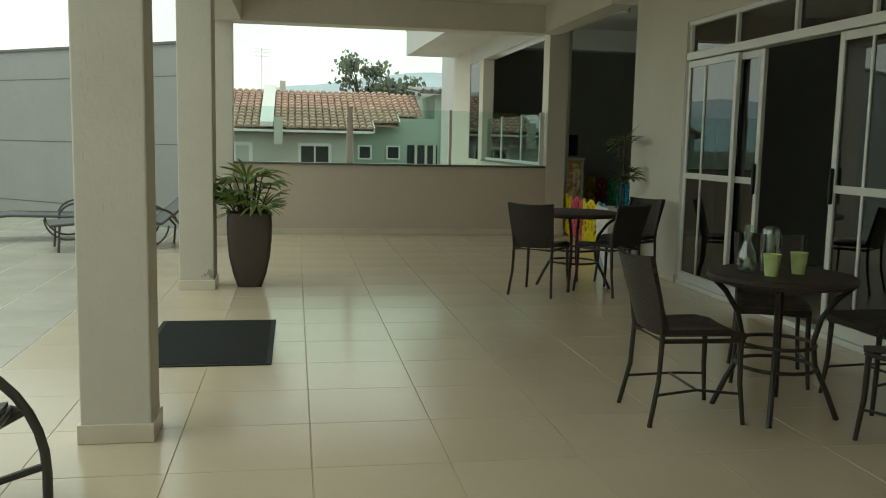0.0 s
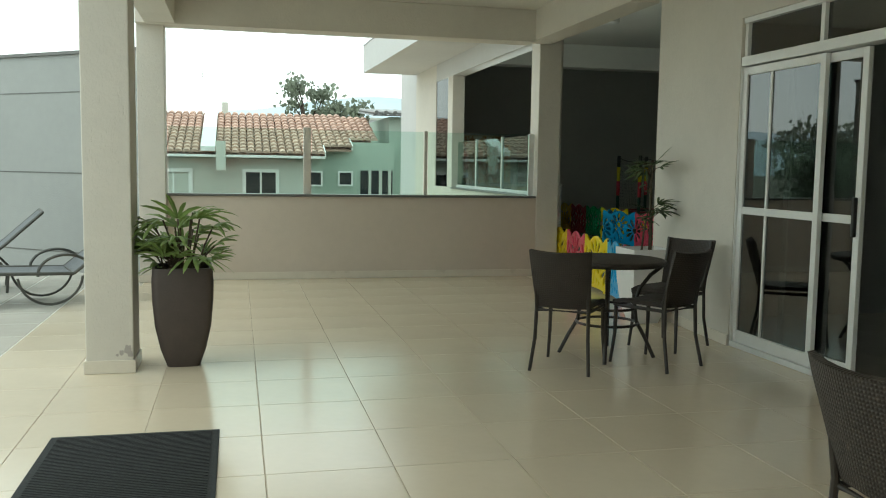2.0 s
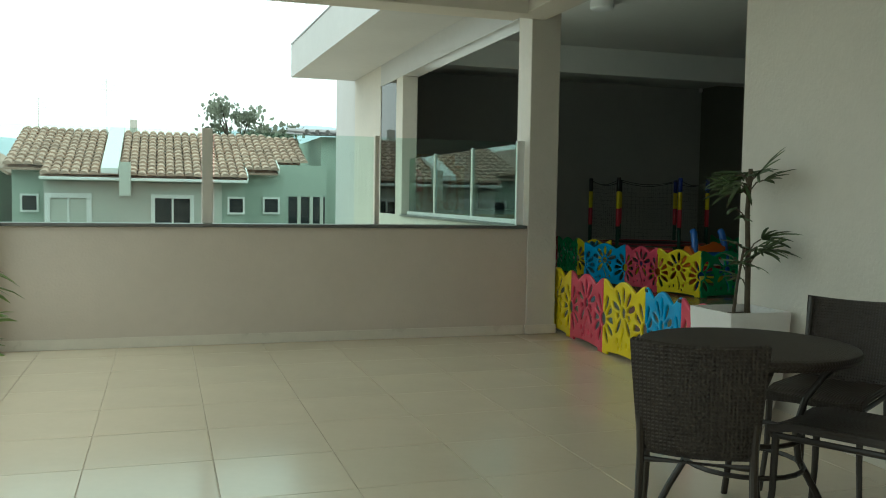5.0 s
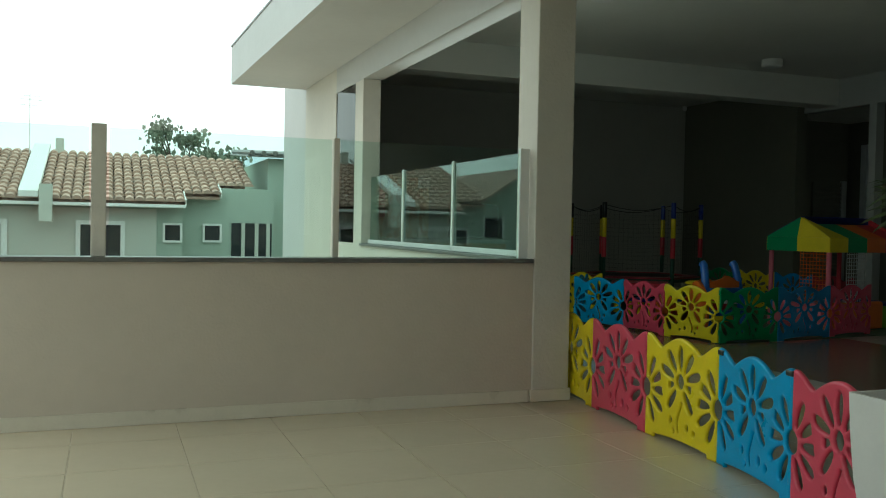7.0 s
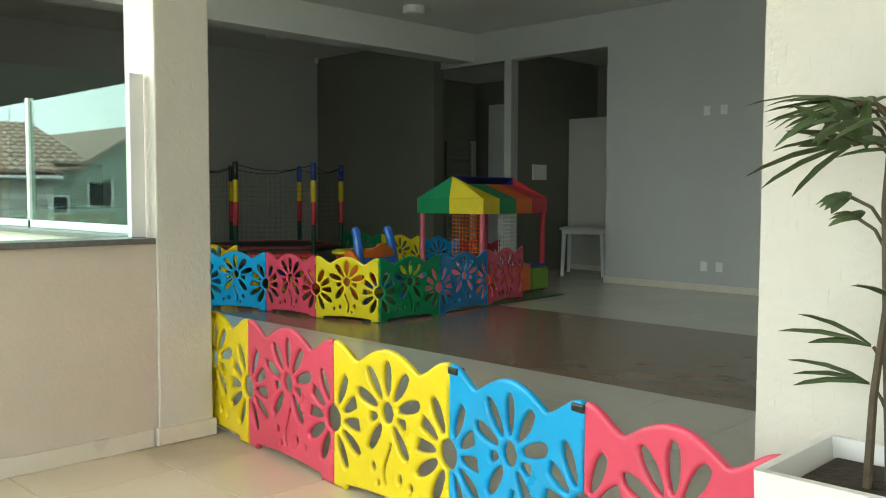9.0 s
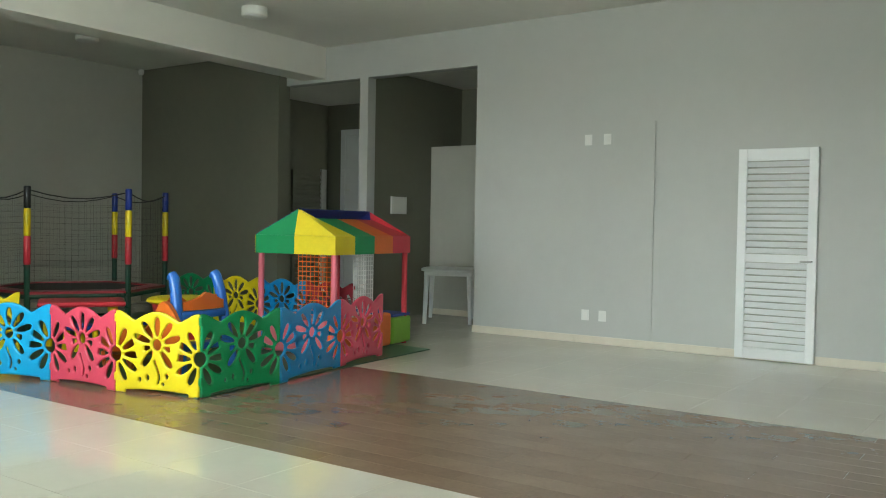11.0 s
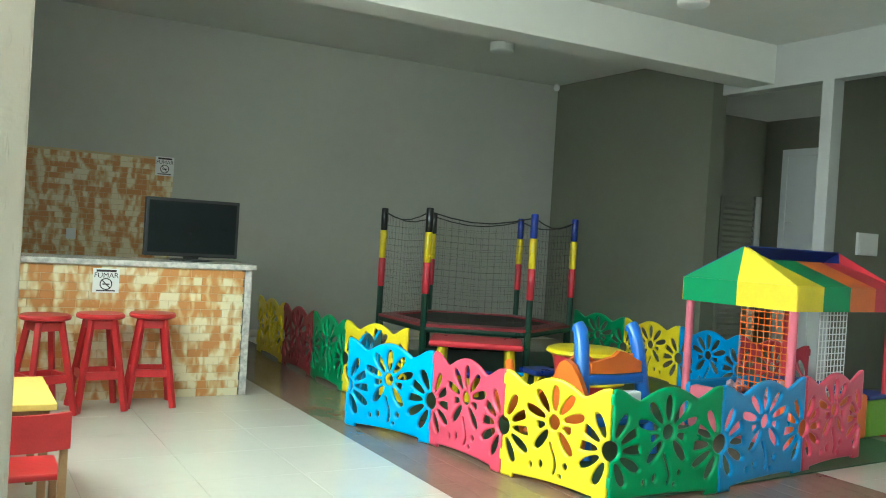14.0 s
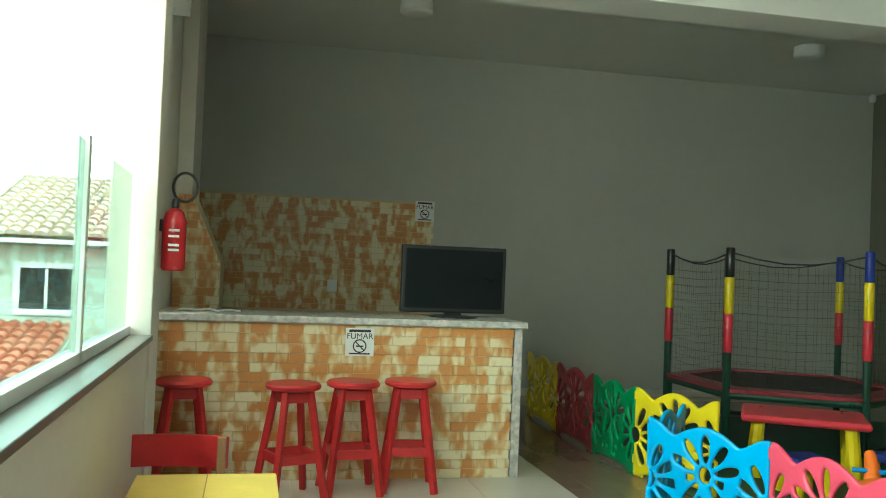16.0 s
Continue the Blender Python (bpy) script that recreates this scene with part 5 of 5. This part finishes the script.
part("valve", lathe(bmesh.new(), ((0.018, 0.32), (0.02, 0.345), (0.012, 0.37)), 12), M_BLACK, fx)
part("hose", tube(bmesh.new(), [(0.045 + 0.06 * math.cos(radians(a)), 0.0, 0.43 + 0.075 * math.sin(radians(a))) for a in range(0, 360, 18)], 0.008, 6, closed=True), M_BLACK, fx)
part("bracket", B(-0.075, -0.055, -0.02, 0.02, 0.2, 0.26), M_BLACK, fx)

# ---- fittings ----
for x, y in ((5.88, 19.2), (10.06, 16.42), (9.86, 19.32), (5.9, 14.2)):
    lp = thing("ceiling_light", "round white surface ceiling light, switched off", "ceiling light", "round ceiling lights", pose(x, y, 3.62))
    part("housing", lathe(bmesh.new(), ((0.135, 0.0), (0.145, 0.01), (0.145, 0.10), (0.12, 0.103)), 28), M_LAMP, lp, smooth=True)
    part("diffuser", lathe(bmesh.new(), ((0.10, -0.012), (0.13, -0.004), (0.134, -0.0005)), 28), M_PAPER, lp, smooth=True)
sn = tagged(part("corner_camera", lathe(bmesh.new(), ((0.03, -0.06), (0.045, -0.03), (0.045, 0.0), (0.03, 0.03)), 14, 11.90, 20.98), M_LAMP, None, smooth=True), "small white ceiling corner camera", "camera")
sn.location = (0, 0, 3.69)
for y, z, k in ((13.24, 2.28, 0), (13.01, 2.28, 1), (13.24, 0.315, 0), (13.03, 0.315, 1)):
    sw = thing("wall_socket", "white plastic wall socket plate on the grey wall", "socket", "wall sockets", pose(12.129, y, z))
    part("plate", B(-0.008, 0.0, -0.045, 0.045, -0.06, 0.06, 0.003), M_PAPER, sw)
    part("insert", B(-0.012, -0.008, -0.024, 0.024, -0.035, 0.035, 0.002), M_CORD if k else M_LAMP, sw)
box_panel = thing("electrical_panel", "white electrical box on the dark nook wall", "electrical box", at=pose(12.82, 16.468, 1.57))
part("case", B(-0.17, 0.17, -0.03, 0.0, -0.12, 0.12, 0.005), M_PAPER, box_panel)
part("lid", B(-0.15, 0.15, -0.036, -0.031, -0.10, 0.10, 0.003), M_LAMP, box_panel)
# raised strip added to draw the shadow line of a wall seam
structure("trim_seam_strip", B(12.112, 12.129, 12.455, 12.475, 0.086, 2.45, 0.003), M_LIGHTWALL, "slim added strip standing in for the wall seam's shadow line")


def louvre_door(name, at, w, h, label):
    d = thing(name, label, "door", at=at)
    for a, b in ((-w / 2, -w / 2 + 0.085), (w / 2 - 0.085, w / 2)):
        part("stile", B(a, b, -0.04, 0.0, 0.01, h, 0.004), M_WHITEDOOR, d)
    for a, b in ((0.01, 0.12), (0.98, 1.06), (h - 0.12, h)):
        part("rail", B(-w / 2 + 0.085, w / 2 - 0.085, -0.038, -0.002, a, b, 0.003), M_WHITEDOOR, d)
    slat = None
    for lo, hi in ((0.12, 0.98), (1.06, h - 0.12)):
        n = int((hi - lo) / 0.066)
        for i in range(n):
            z = lo + (i + 0.5) * (hi - lo) / n
            if slat is None:
                slat = part("slat", box(bmesh.new(), -w / 2 + 0.085, w / 2 - 0.085, -0.034, 0.034, -0.004, 0.004, m=Matrix.Rotation(radians(48), 4, "X")), M_WHITEDOOR, d)
                slat.matrix_basis = pose(0, -0.018, z)
            else:
                shared("slat", slat, d, 0, -0.018, z)
    part("backing", B(-w / 2 + 0.08, w / 2 - 0.08, 0.0, 0.004, 0.1, h - 0.1), M_GREYWALL, d)
    part("handle", tube(bmesh.new(), [(w / 2 - 0.04, -0.04, 1.0), (w / 2 - 0.04, -0.075, 1.0), (w / 2 - 0.14, -0.08, 1.0)], 0.009, 8), mat("steel_handle", (0.5, 0.5, 0.5), 0.3, metal=1.0), d, "steel lever handle")
    return d


louvre_door("louvre_door", pose(12.125, 11.18, 0, 0, 0, -90), 0.76, 2.11, "white louvred door on the light grey wall")
dr = thing("recess_door", "plain white door at the back of the dark recess", "door", at=pose(14.79, 18.78, 0, 0, 0, -90))
part("leaf", B(-0.36, 0.36, -0.04, 0.0, 0.01, 2.84, 0.004), M_WHITEDOOR, dr)
part("casing", B(-0.46, -0.362, -0.05, 0.0, 0.01, 2.95, 0.004), M_WHITEDOOR, dr)
part("casing", B(0.362, 0.46, -0.05, 0.0, 0.01, 2.95, 0.004), M_WHITEDOOR, dr)
part("head_casing", B(-0.361, 0.361, -0.05, 0.0, 2.842, 2.95, 0.004), M_WHITEDOOR, dr)
part("handle", tube(bmesh.new(), [(-0.3, -0.04, 1.9), (-0.3, -0.08, 1.9), (-0.2, -0.08, 1.9)], 0.012, 8), M_ALU, dr)
lv = thing("louvre_panel", "dark louvred panel with a pale grey jamb on the recess wall", "louvre panel", at=pose(13.9, 19.6, 0))
part("backing", B(0.0, 0.70, -0.012, 0.0, 0.1, 2.22), M_DARKWALL, lv)
part("jamb", B(0.702, 0.83, -0.05, 0.0, 0.1, 2.26, 0.004), M_LIGHTWALL, lv, "pale grey jamb")
part("frame", B(0.0, 0.06, -0.04, -0.013, 0.1, 2.22, 0.004), M_DARKWALL, lv)
part("frame", B(0.061, 0.70, -0.04, -0.013, 2.15, 2.22, 0.004), M_DARKWALL, lv)
slat = part("slat", slab(bmesh.new(), [(0.062, -0.04, 0), (0.699, -0.04, 0), (0.699, -0.014, 0.05), (0.062, -0.014, 0.05)], 0.008), M_DARKWALL, lv)
slat.matrix_basis = pose(0, 0, 0.14)
for k in range(1, 25):
    o = new("slat", slat.data)
    o.parent = lv
    o.matrix_basis = pose(0, 0, 0.14 + 0.08 * k)

wt = thing("plastic_table", "white plastic side table with splayed legs in the nook", "table", at=pose(12.95, 15.65, 0, 0, 0, 30))
bm = bmesh.new()
ring = [(0.50 * math.copysign(abs(math.cos(a * 0.1963)) ** 0.6, math.cos(a * 0.1963)), 0.38 * math.copysign(abs(math.sin(a * 0.1963)) ** 0.6, math.sin(a * 0.1963))) for a in range(32)]
slab(bm, [(x, y, 0.72) for x, y in ring], 0.028)
part("tabletop", bm, M_WHITEDOOR, wt, "rounded white plastic top")
part("rim", B(-0.38, 0.38, -0.32, 0.32, 0.63, 0.689, 0.01), M_WHITEDOOR, wt)
for x in (-0.38, 0.38):
    for y in (-0.28, 0.28):
        part("leg", tube(bmesh.new(), [(x * 1.08, y * 1.08, 0), (x, y, 0.64)], 0.026, 8, 0.036), M_WHITEDOOR, wt)
part("cross_bar", tube(bmesh.new(), [(-0.34, -0.28, 0.55), (0.34, -0.28, 0.55)], 0.012, 6), M_WHITEDOOR, wt)

# ---- outside ----
structure("ground", B(-900, 900, -900, 1800, -3.6, -3.4), M_GROUND, "dry town ground below the terrace")
structure("wall_plinth", B(-12.3, 15.3, -5.3, 21.4, -3.4, -0.26), M_BOUNDARY, "storey below the terrace")


def clay_roof(name, x0, x1, y_eave, z_eave, y_ridge, z_ridge, pitch, material, parent, label=""):
    """Rows of half-round clay tiles laid from eave to ridge, course over course."""
    verts, faces = [], []
    length = math.dist((y_eave, z_eave), (y_ridge, z_ridge))
    dy, dz = (y_ridge - y_eave) / length, (z_ridge - z_eave) / length
    courses, step = int(length / 0.36), 0.36
    n = max(1, round((x1 - x0) / pitch))
    pitch = (x1 - x0) / n
    rng = random.Random(7)
    for i in range(n):
        for c in range(courses):
            x, s0, s1 = x0 + pitch * (i + 0.5), c * step, (c + 1) * step + 0.05
            lift = rng.uniform(0, 0.012)
            base = len(verts)
            for s, r, up in ((s0, pitch * 0.50, 0.045 + lift), (s1, pitch * 0.42, 0.0 + lift)):
                for k in range(6):
                    a = math.pi * k / 5
                    h = r * 0.8 * math.sin(a) + up
                    verts.append((x + r * math.cos(a), y_eave + dy * s - dz * h, z_eave + dz * s + dy * h))
            for k in range(5):
                faces.append((base + k, base + k + 1, base + 7 + k, base + 6 + k))
            faces.append(tuple(base + k for k in range(6)))
    me = bpy.data.meshes.new(name)
    me.from_pydata(verts, [], faces)
    me.materials.append(material)
    o = new(name, me)
    o.parent = parent
    if label:
        tagged(o, label)
    return tagged(o, kind="stuff")


house = thing("house", "pale green rendered house with a weathered clay tile roof", "house", at=pose(-0.08, 0, 0))
part("wall", B(-3.0, -2.152, 29.6, 37, -3.39, 1.85), M_HOUSE, house)
part("wall", B(-2.15, 2.9, 28.9, 37, -3.39, 1.62), M_HOUSE, house)
part("wall", B(2.902, 5.3, 29.6, 37, -3.39, 2.1), M_HOUSE, house)
part("wall", B(5.302, 7.6, 30.6, 37, -3.39, 3.0), M_HOUSE, house)
part("facade_band", B(-2.15, 2.3, 28.86, 28.899, -3.39, 1.5), M_HOUSEWHITE, house)
part("roof_deck", quad((-2.2, 28.45, 1.60), (2.95, 28.45, 1.60), (2.95, 33.0, 3.05), (-2.2, 33.0, 3.05), thick=0.06), M_ROOF, house)
part("roof_deck", quad((-3.15, 29.2, 1.84), (-2.2, 29.2, 1.84), (-2.2, 33.0, 3.05), (-3.15, 33.0, 3.05), thick=0.06), M_ROOF, house)
part("roof_deck", quad((2.95, 29.2, 1.84), (3.85, 29.2, 1.84), (3.85, 33.0, 3.05), (2.95, 33.0, 3.05), thick=0.06), M_ROOF, house)
part("roof_deck", quad((3.85, 30.0, 2.09), (4.6, 30.0, 2.09), (4.95, 33.0, 3.05), (3.85, 33.0, 3.05), thick=0.06), M_ROOF, house)
clay_roof("roof_tiles", -3.15, -2.2, 29.15, 1.88, 33.0, 3.10, 0.235, M_ROOF, house)
clay_roof("roof_tiles", -2.2, 2.95, 28.4, 1.64, 33.0, 3.10, 0.235, M_ROOF, house, "weathered orange clay tiles")
clay_roof("roof_tiles", 2.95, 3.88, 29.15, 1.88, 33.0, 3.10, 0.235, M_ROOF, house)
clay_roof("roof_tiles", 3.88, 4.82, 29.95, 2.13, 33.0, 3.10, 0.235, M_ROOF, house)
part("gutter", B(-2.2, 2.95, 28.36, 28.44, 1.54, 1.62, 0.01), M_ALU, house, "pale gutter")
part("barge_board", quad((2.97, 28.4, 1.6), (2.97, 29.15, 1.84), (2.97, 29.15, 1.98), (2.97, 28.4, 1.74), thick=0.03), M_ALU, house)
part("barge_board", quad((3.9, 29.15, 1.84), (3.9, 29.95, 2.09), (3.9, 29.95, 2.23), (3.9, 29.15, 1.98), thick=0.03), M_ALU, house)
part("firewall", quad((-0.32, 28.3, 1.72), (-0.32, 33.0, 3.2), (-0.32, 33.0, 3.3), (-0.32, 28.3, 1.86), thick=0.42), M_ALU, house, "pale flashing on the party wall")
part("firewall_post", B(-0.30, -0.02, 28.2, 28.5, 1.15, 2.02, 0.01), M_HOUSEWHITE, house)
part("firewall_post", B(-0.18, 0.03, 32.6, 32.9, 2.9, 3.45, 0.01), M_HOUSEWHITE, house)
part("corrugated_roof", quad((4.7, 30.2, 3.05), (7.7, 30.2, 3.05), (7.7, 34, 3.35), (4.7, 34, 3.35), thick=0.05), M_STONE, house, "dark corrugated sheet roof")
for i in range(10):
    part("roof_rib", tube(bmesh.new(), [(4.8 + 0.31 * i, 30.15, 3.11), (4.8 + 0.31 * i, 34, 3.41)], 0.07, 8), M_STONE, house)


def house_window(x0, x1, z0, z1, y, frame, white):
    w = part("window", B(x0, x1, y - 0.012, y - 0.002, z0, z1), M_HOUSEWHITE if white else M_WINDARK, house)
    for a, b, c, d in ((x0 - frame, x0, z0 - frame, z1 + frame), (x1, x1 + frame, z0 - frame, z1 + frame)):
        part("frame", B(a, b, y - 0.07, y - 0.002, c, d), M_ALU, w)
    for c, d in ((z0 - frame, z0), (z1, z1 + frame)):
        part("frame", B(x0, x1, y - 0.07, y - 0.002, c, d), M_ALU, w)
    if x1 - x0 > 0.6:
        part("mullion", B((x0 + x1) / 2 - 0.025, (x0 + x1) / 2 + 0.025, y - 0.05, y - 0.013, z0, z1), M_ALU, w)


house_window(-2.0, -1.12, 0.35, 1.08, 28.86, 0.12, True)
house_window(0.57, 1.47, 0.35, 1.10, 28.86, 0.10, False)
house_window(-2.75, -2.4, 0.74, 1.12, 29.6, 0.05, False)
house_window(2.50, 2.86, 0.74, 1.12, 28.9, 0.05, False)
house_window(3.52, 3.90, 0.74, 1.12, 29.6, 0.05, False)
# no real recess: a flat dark slab paints the carport's shade
part("carport_shade_panel", B(4.2, 5.25, 29.57, 29.598, -3.3, 1.2), M_WINDARK, house, "flat dark panel standing in for the shaded carport opening")
for x in (4.45, 4.8, 5.1):
    part("carport_post", B(x, x + 0.09, 29.5, 29.565, -3.3, 1.2), M_HOUSEWHITE, house)
part("low_roof_deck", quad((-1.0, 25.6, -0.62), (1.6, 25.6, -0.62), (1.6, 28.84, 0.05), (-1.0, 28.84, 0.05), thick=0.05), M_HOUSEWHITE, house)
clay_roof("low_roof_tiles", -1.0, 1.6, 25.55, -0.58, 28.8, 0.08, 0.235, M_REDROOF, house, "red clay tiles of a lower roof")
part("low_wall", B(-0.9, 1.5, 25.9, 28.85, -3.39, -0.66), M_HOUSEWHITE, house)
gable = thing("house", "pale green gabled house with a dark tile roof edge", "house")
bm = bmesh.new()
front, back = [[bm.verts.new(p) for p in ((-7.4, y, -3.39), (-3.6, y, -3.39), (-3.6, y, 1.85), (-5.5, y, 3.05), (-7.4, y, 1.85))] for y in (31.0, 37.0)]
bm.faces.new(front)
bm.faces.new(back[::-1])
for k in range(5):
    bm.faces.new((front[k], back[k], back[(k + 1) % 5], front[(k + 1) % 5]))
part("wall", bm, M_HOUSE, gable)
part("roof", quad((-5.5, 30.7, 3.12), (-3.3, 30.7, 1.73), (-3.3, 37.2, 1.73), (-5.5, 37.2, 3.12), thick=0.08), M_ROOF, gable)
part("roof", quad((-7.7, 30.7, 1.73), (-5.502, 30.7, 3.12), (-5.502, 37.2, 3.12), (-7.7, 37.2, 1.73), thick=0.08), M_ROOF, gable)
win = part("window", B(-4.6, -4.0, 30.98, 30.998, 0.9, 1.5), M_WINDARK, gable)
for x in (-4.66, -4.0):
    part("frame", B(x, x + 0.06, 30.95, 30.997, 0.84, 1.56), M_ALU, win)
ap = thing("aerial", "thin metal television aerial on the roof", "aerial", "aerials", pose(-0.9, 32.5, 2.9))
part("mast", tube(bmesh.new(), [(0, 0, 0), (0, 0, 1.7)], 0.015, 6), M_ALU, ap)
for z in (1.4, 1.55, 1.65):
    part("rod", tube(bmesh.new(), [(-0.25, 0, z), (0.3, 0, z - 0.02)], 0.008, 5), M_ALU, ap)
copy_thing(ap, pose(-2.9, 33.5, 2.4, 0, 0, 40))

block = thing("apartment_block", "distant pale apartment block with rows of small windows", "building", at=pose(13.2, 95, -3.4))
part("wall", B(-3, 4.5, 0, 8, 0, 9.6), M_COLONYBLOCK, block)
part("roof", B(-3.1, 4.6, -0.1, 8.1, 9.6, 9.9), M_HOUSEWHITE, block)
for r in range(4):
    for c in range(5):
        part("window", B(-2.4 + 1.35 * c, -1.7 + 1.35 * c, -0.05, -0.01, 1.4 + 2.1 * r, 2.4 + 2.1 * r), M_WINDARK, block)


def tree(at, height, crown, seed):
    t = thing("tree", "tall tree with an uneven airy crown, green paled to imitate haze", "tree", "trees", at)
    rng = random.Random(seed)
    trunk, leaves = bmesh.new(), bmesh.new()
    tube(trunk, [(0, 0, 0), (0.15, 0, height * 0.4), (0.0, 0.1, height * 0.75)], 0.28, 8, 0.12)
    verts, faces = [], []
    for i in range(16):
        a, r = rng.uniform(0, 6.28), crown * rng.uniform(0.35, 1.0)
        c = Vector((r * math.cos(a), r * math.sin(a) * 0.6, height * rng.uniform(0.68, 1.0)))
        tube(trunk, [(0, 0, height * 0.5), c * 0.6 + Vector((0, 0, height * 0.28)), c], 0.09, 6, 0.02)
        for j in range(80):
            v = Vector((rng.gauss(0, 1), rng.gauss(0, 1), rng.gauss(0, 0.75))) * crown * 0.19
            p, s = c + v, rng.uniform(0.09, 0.21)
            q = Euler((rng.uniform(0, 6), rng.uniform(0, 6), rng.uniform(0, 6))).to_matrix()
            b = len(verts)
            verts += [p + q @ Vector(o) * s for o in ((-1, -0.4, 0), (0, -0.7, 0.1), (1, -0.2, 0), (0.4, 0.7, -0.1), (-0.6, 0.6, 0.1))]
            faces.append((b, b + 1, b + 2, b + 3, b + 4))
    part("trunk", trunk, M_BARK, t)
    me = bpy.data.meshes.new("crown")
    me.from_pydata([tuple(v) for v in verts], [], faces)
    me.materials.append(M_TREE)
    o = new("crown", me)
    o.parent = t


tree(pose(5.0, 60, -3.4), 10.0, 2.0, 3)
tree(pose(7.6, 62, -3.4), 8.8, 1.9, 5)
tree(pose(-14, 30, -3.4), 5.2, 2.0, 8)
for i, (x, y) in enumerate(((-34, 4), (-38, 16), (-36, 28), (-40, 40), (-30, 52), (-42, -10))):
    tree(pose(x, y, -3.4), 6.6 + i % 3, 3.6, 20 + i)
bm = bmesh.new()
rows = []
for i in range(61):
    x = -900 + 30 * i
    h = 62 + 30 * math.exp(-((x - 190) / 150) ** 2) + 9 * noise.noise((x * 0.006, 3.1, 0)) + 4 * noise.noise((x * 0.02, 1.7, 0))
    rows.append([(x, 1000, -3.4), (x, 1060, h * 0.6), (x, 1150, h)])
sheet(bm, rows)
structure("backdrop_hills", bm, M_HILL, "low hills at the horizon, blue haze put into their colour", smooth=True)

# ---- floor pieces, last ----
T = 0.57
X0, Y0 = 0.345 - 3 * T, 3.31 - 7 * T
bm = bmesh.new()
g = 0.0017
lo = [bm.verts.new((x, y, -0.004)) for x, y in ((g, g), (T - g, g), (T - g, T - g), (g, T - g))]
hi = [bm.verts.new((x, y, 0.0)) for x, y in ((g + 0.0015, g + 0.0015), (T - g - 0.0015, g + 0.0015), (T - g - 0.0015, T - g - 0.0015), (g + 0.0015, T - g - 0.0015))]
bm.faces.new(hi)
for k in range(4):
    bm.faces.new((lo[k], lo[(k + 1) % 4], hi[(k + 1) % 4], hi[k]))
tile = part("tile", bm, M_TILE, floor)
tile.matrix_basis = pose(X0, Y0, 0)
rest_v, rest_f, room_v, room_f, open_v, open_f = [], [], [], [], [], []


def flat_tile(verts, faces, x0, x1, y0, y1, gap=0.0022):
    b, edge = len(verts), min(0.0015, gap * 0.4)
    for inset, z in ((gap, -0.004), (gap + edge, 0.0)):
        verts += [(x0 + inset, y0 + inset, z), (x1 - inset, y0 + inset, z), (x1 - inset, y1 - inset, z), (x0 + inset, y1 - inset, z)]
    faces += [(b + 4, b + 5, b + 6, b + 7)] + [(b + k, b + (k + 1) % 4, b + 4 + (k + 1) % 4, b + 4 + k) for k in range(4)]


for i in range(-20, 30):
    for j in range(-2, 40):
        x, y = X0 + i * T, Y0 + j * T
        if x < -11.9 or y + T > 21.25 or x + T > 15.0:
            continue
        if 0 <= i <= 9 and 0 <= j <= 21 and y + T < 11.75:
            if i or j:
                shared("tile", tile, floor, x, y, 0)
        elif x + T < 4.3:
            if x + T < -0.7:
                flat_tile(open_v, open_f, x, x + T, y, y + T, 0.005)
            else:
                flat_tile(rest_v, rest_f, x, x + T, y, y + T, 0.0018)
for x0, x1 in ((4.27, 6.60), (9.16, 15.0)):
    n = round((x1 - x0) / T)
    w = (x1 - x0) / n
    for i in range(n):
        for j in range(-8, 37):
            y = 4.2 + j * T
            if y + T < 21.25:
                flat_tile(room_v, room_f, x0 + i * w, x0 + (i + 1) * w, y, y + T, 0.001)
for y in range(-8, 8):
    for i in range(4):
        flat_tile(room_v, room_f, 6.6 + 0.64 * i, 6.6 + 0.64 * (i + 1), 4.0 + y * T, 4.0 + (y + 1) * T, 0.001)
for nm, v, f, m in (("outer_tiles", rest_v, rest_f, M_TILE), ("open_terrace_tiles", open_v, open_f, M_OUTTILE), ("room_tiles", room_v, room_f, M_ROOMTILE)):
    me = bpy.data.meshes.new(nm)
    me.from_pydata(v, [], f)
    me.materials.append(m)
    o = new(nm, me)
    o.parent = floor
    tagged(o, kind="stuff")
PW, PLN = 0.16, 1.2
bm = bmesh.new()
lo = [bm.verts.new(p) for p in ((0.001, 0.001, -0.004), (PW - 0.001, 0.001, -0.004), (PW - 0.001, PLN - 0.001, -0.004), (0.001, PLN - 0.001, -0.004))]
hi = [bm.verts.new(p) for p in ((0.002, 0.002, 0), (PW - 0.002, 0.002, 0), (PW - 0.002, PLN - 0.002, 0), (0.002, PLN - 0.002, 0))]
bm.faces.new(hi)
for k in range(4):
    bm.faces.new((lo[k], lo[(k + 1) % 4], hi[(k + 1) % 4], hi[k]))
plank = part("plank", bm, M_PLANK, floor)
plank.matrix_basis = pose(6.60, 8.6, 0)
for i in range(16):
    for j in range(-1, 11):
        y = 8.6 + j * PLN + 0.4 * (i % 3)
        if (i or j) and y + PLN < 21.2 and y > 8.3:
            shared("plank", plank, floor, 6.60 + i * PW, y, 0)
# bar bricks: one piece each on the front
cells = list(brick_rows(3.995, 6.312, 0.0, 1.0, 0.165, 0.0622, 0.003))
rng = random.Random(5)
full = part("brick", B(0, 0.162, -0.012, 0.02, 0, 0.0592, 0.002), M_BRICK, bar)
a, b, c, d = cells[0]
full.matrix_basis = pose(a, 17.369 - 0.02, c)
for a, b, c, d in cells[1:]:
    o = new("brick", full.data)
    o.parent = bar
    o.matrix_basis = pose(a, 17.349 - rng.uniform(0, 0.004), c) @ Matrix.Diagonal(((b - a) / 0.162, 1, 1, 1))
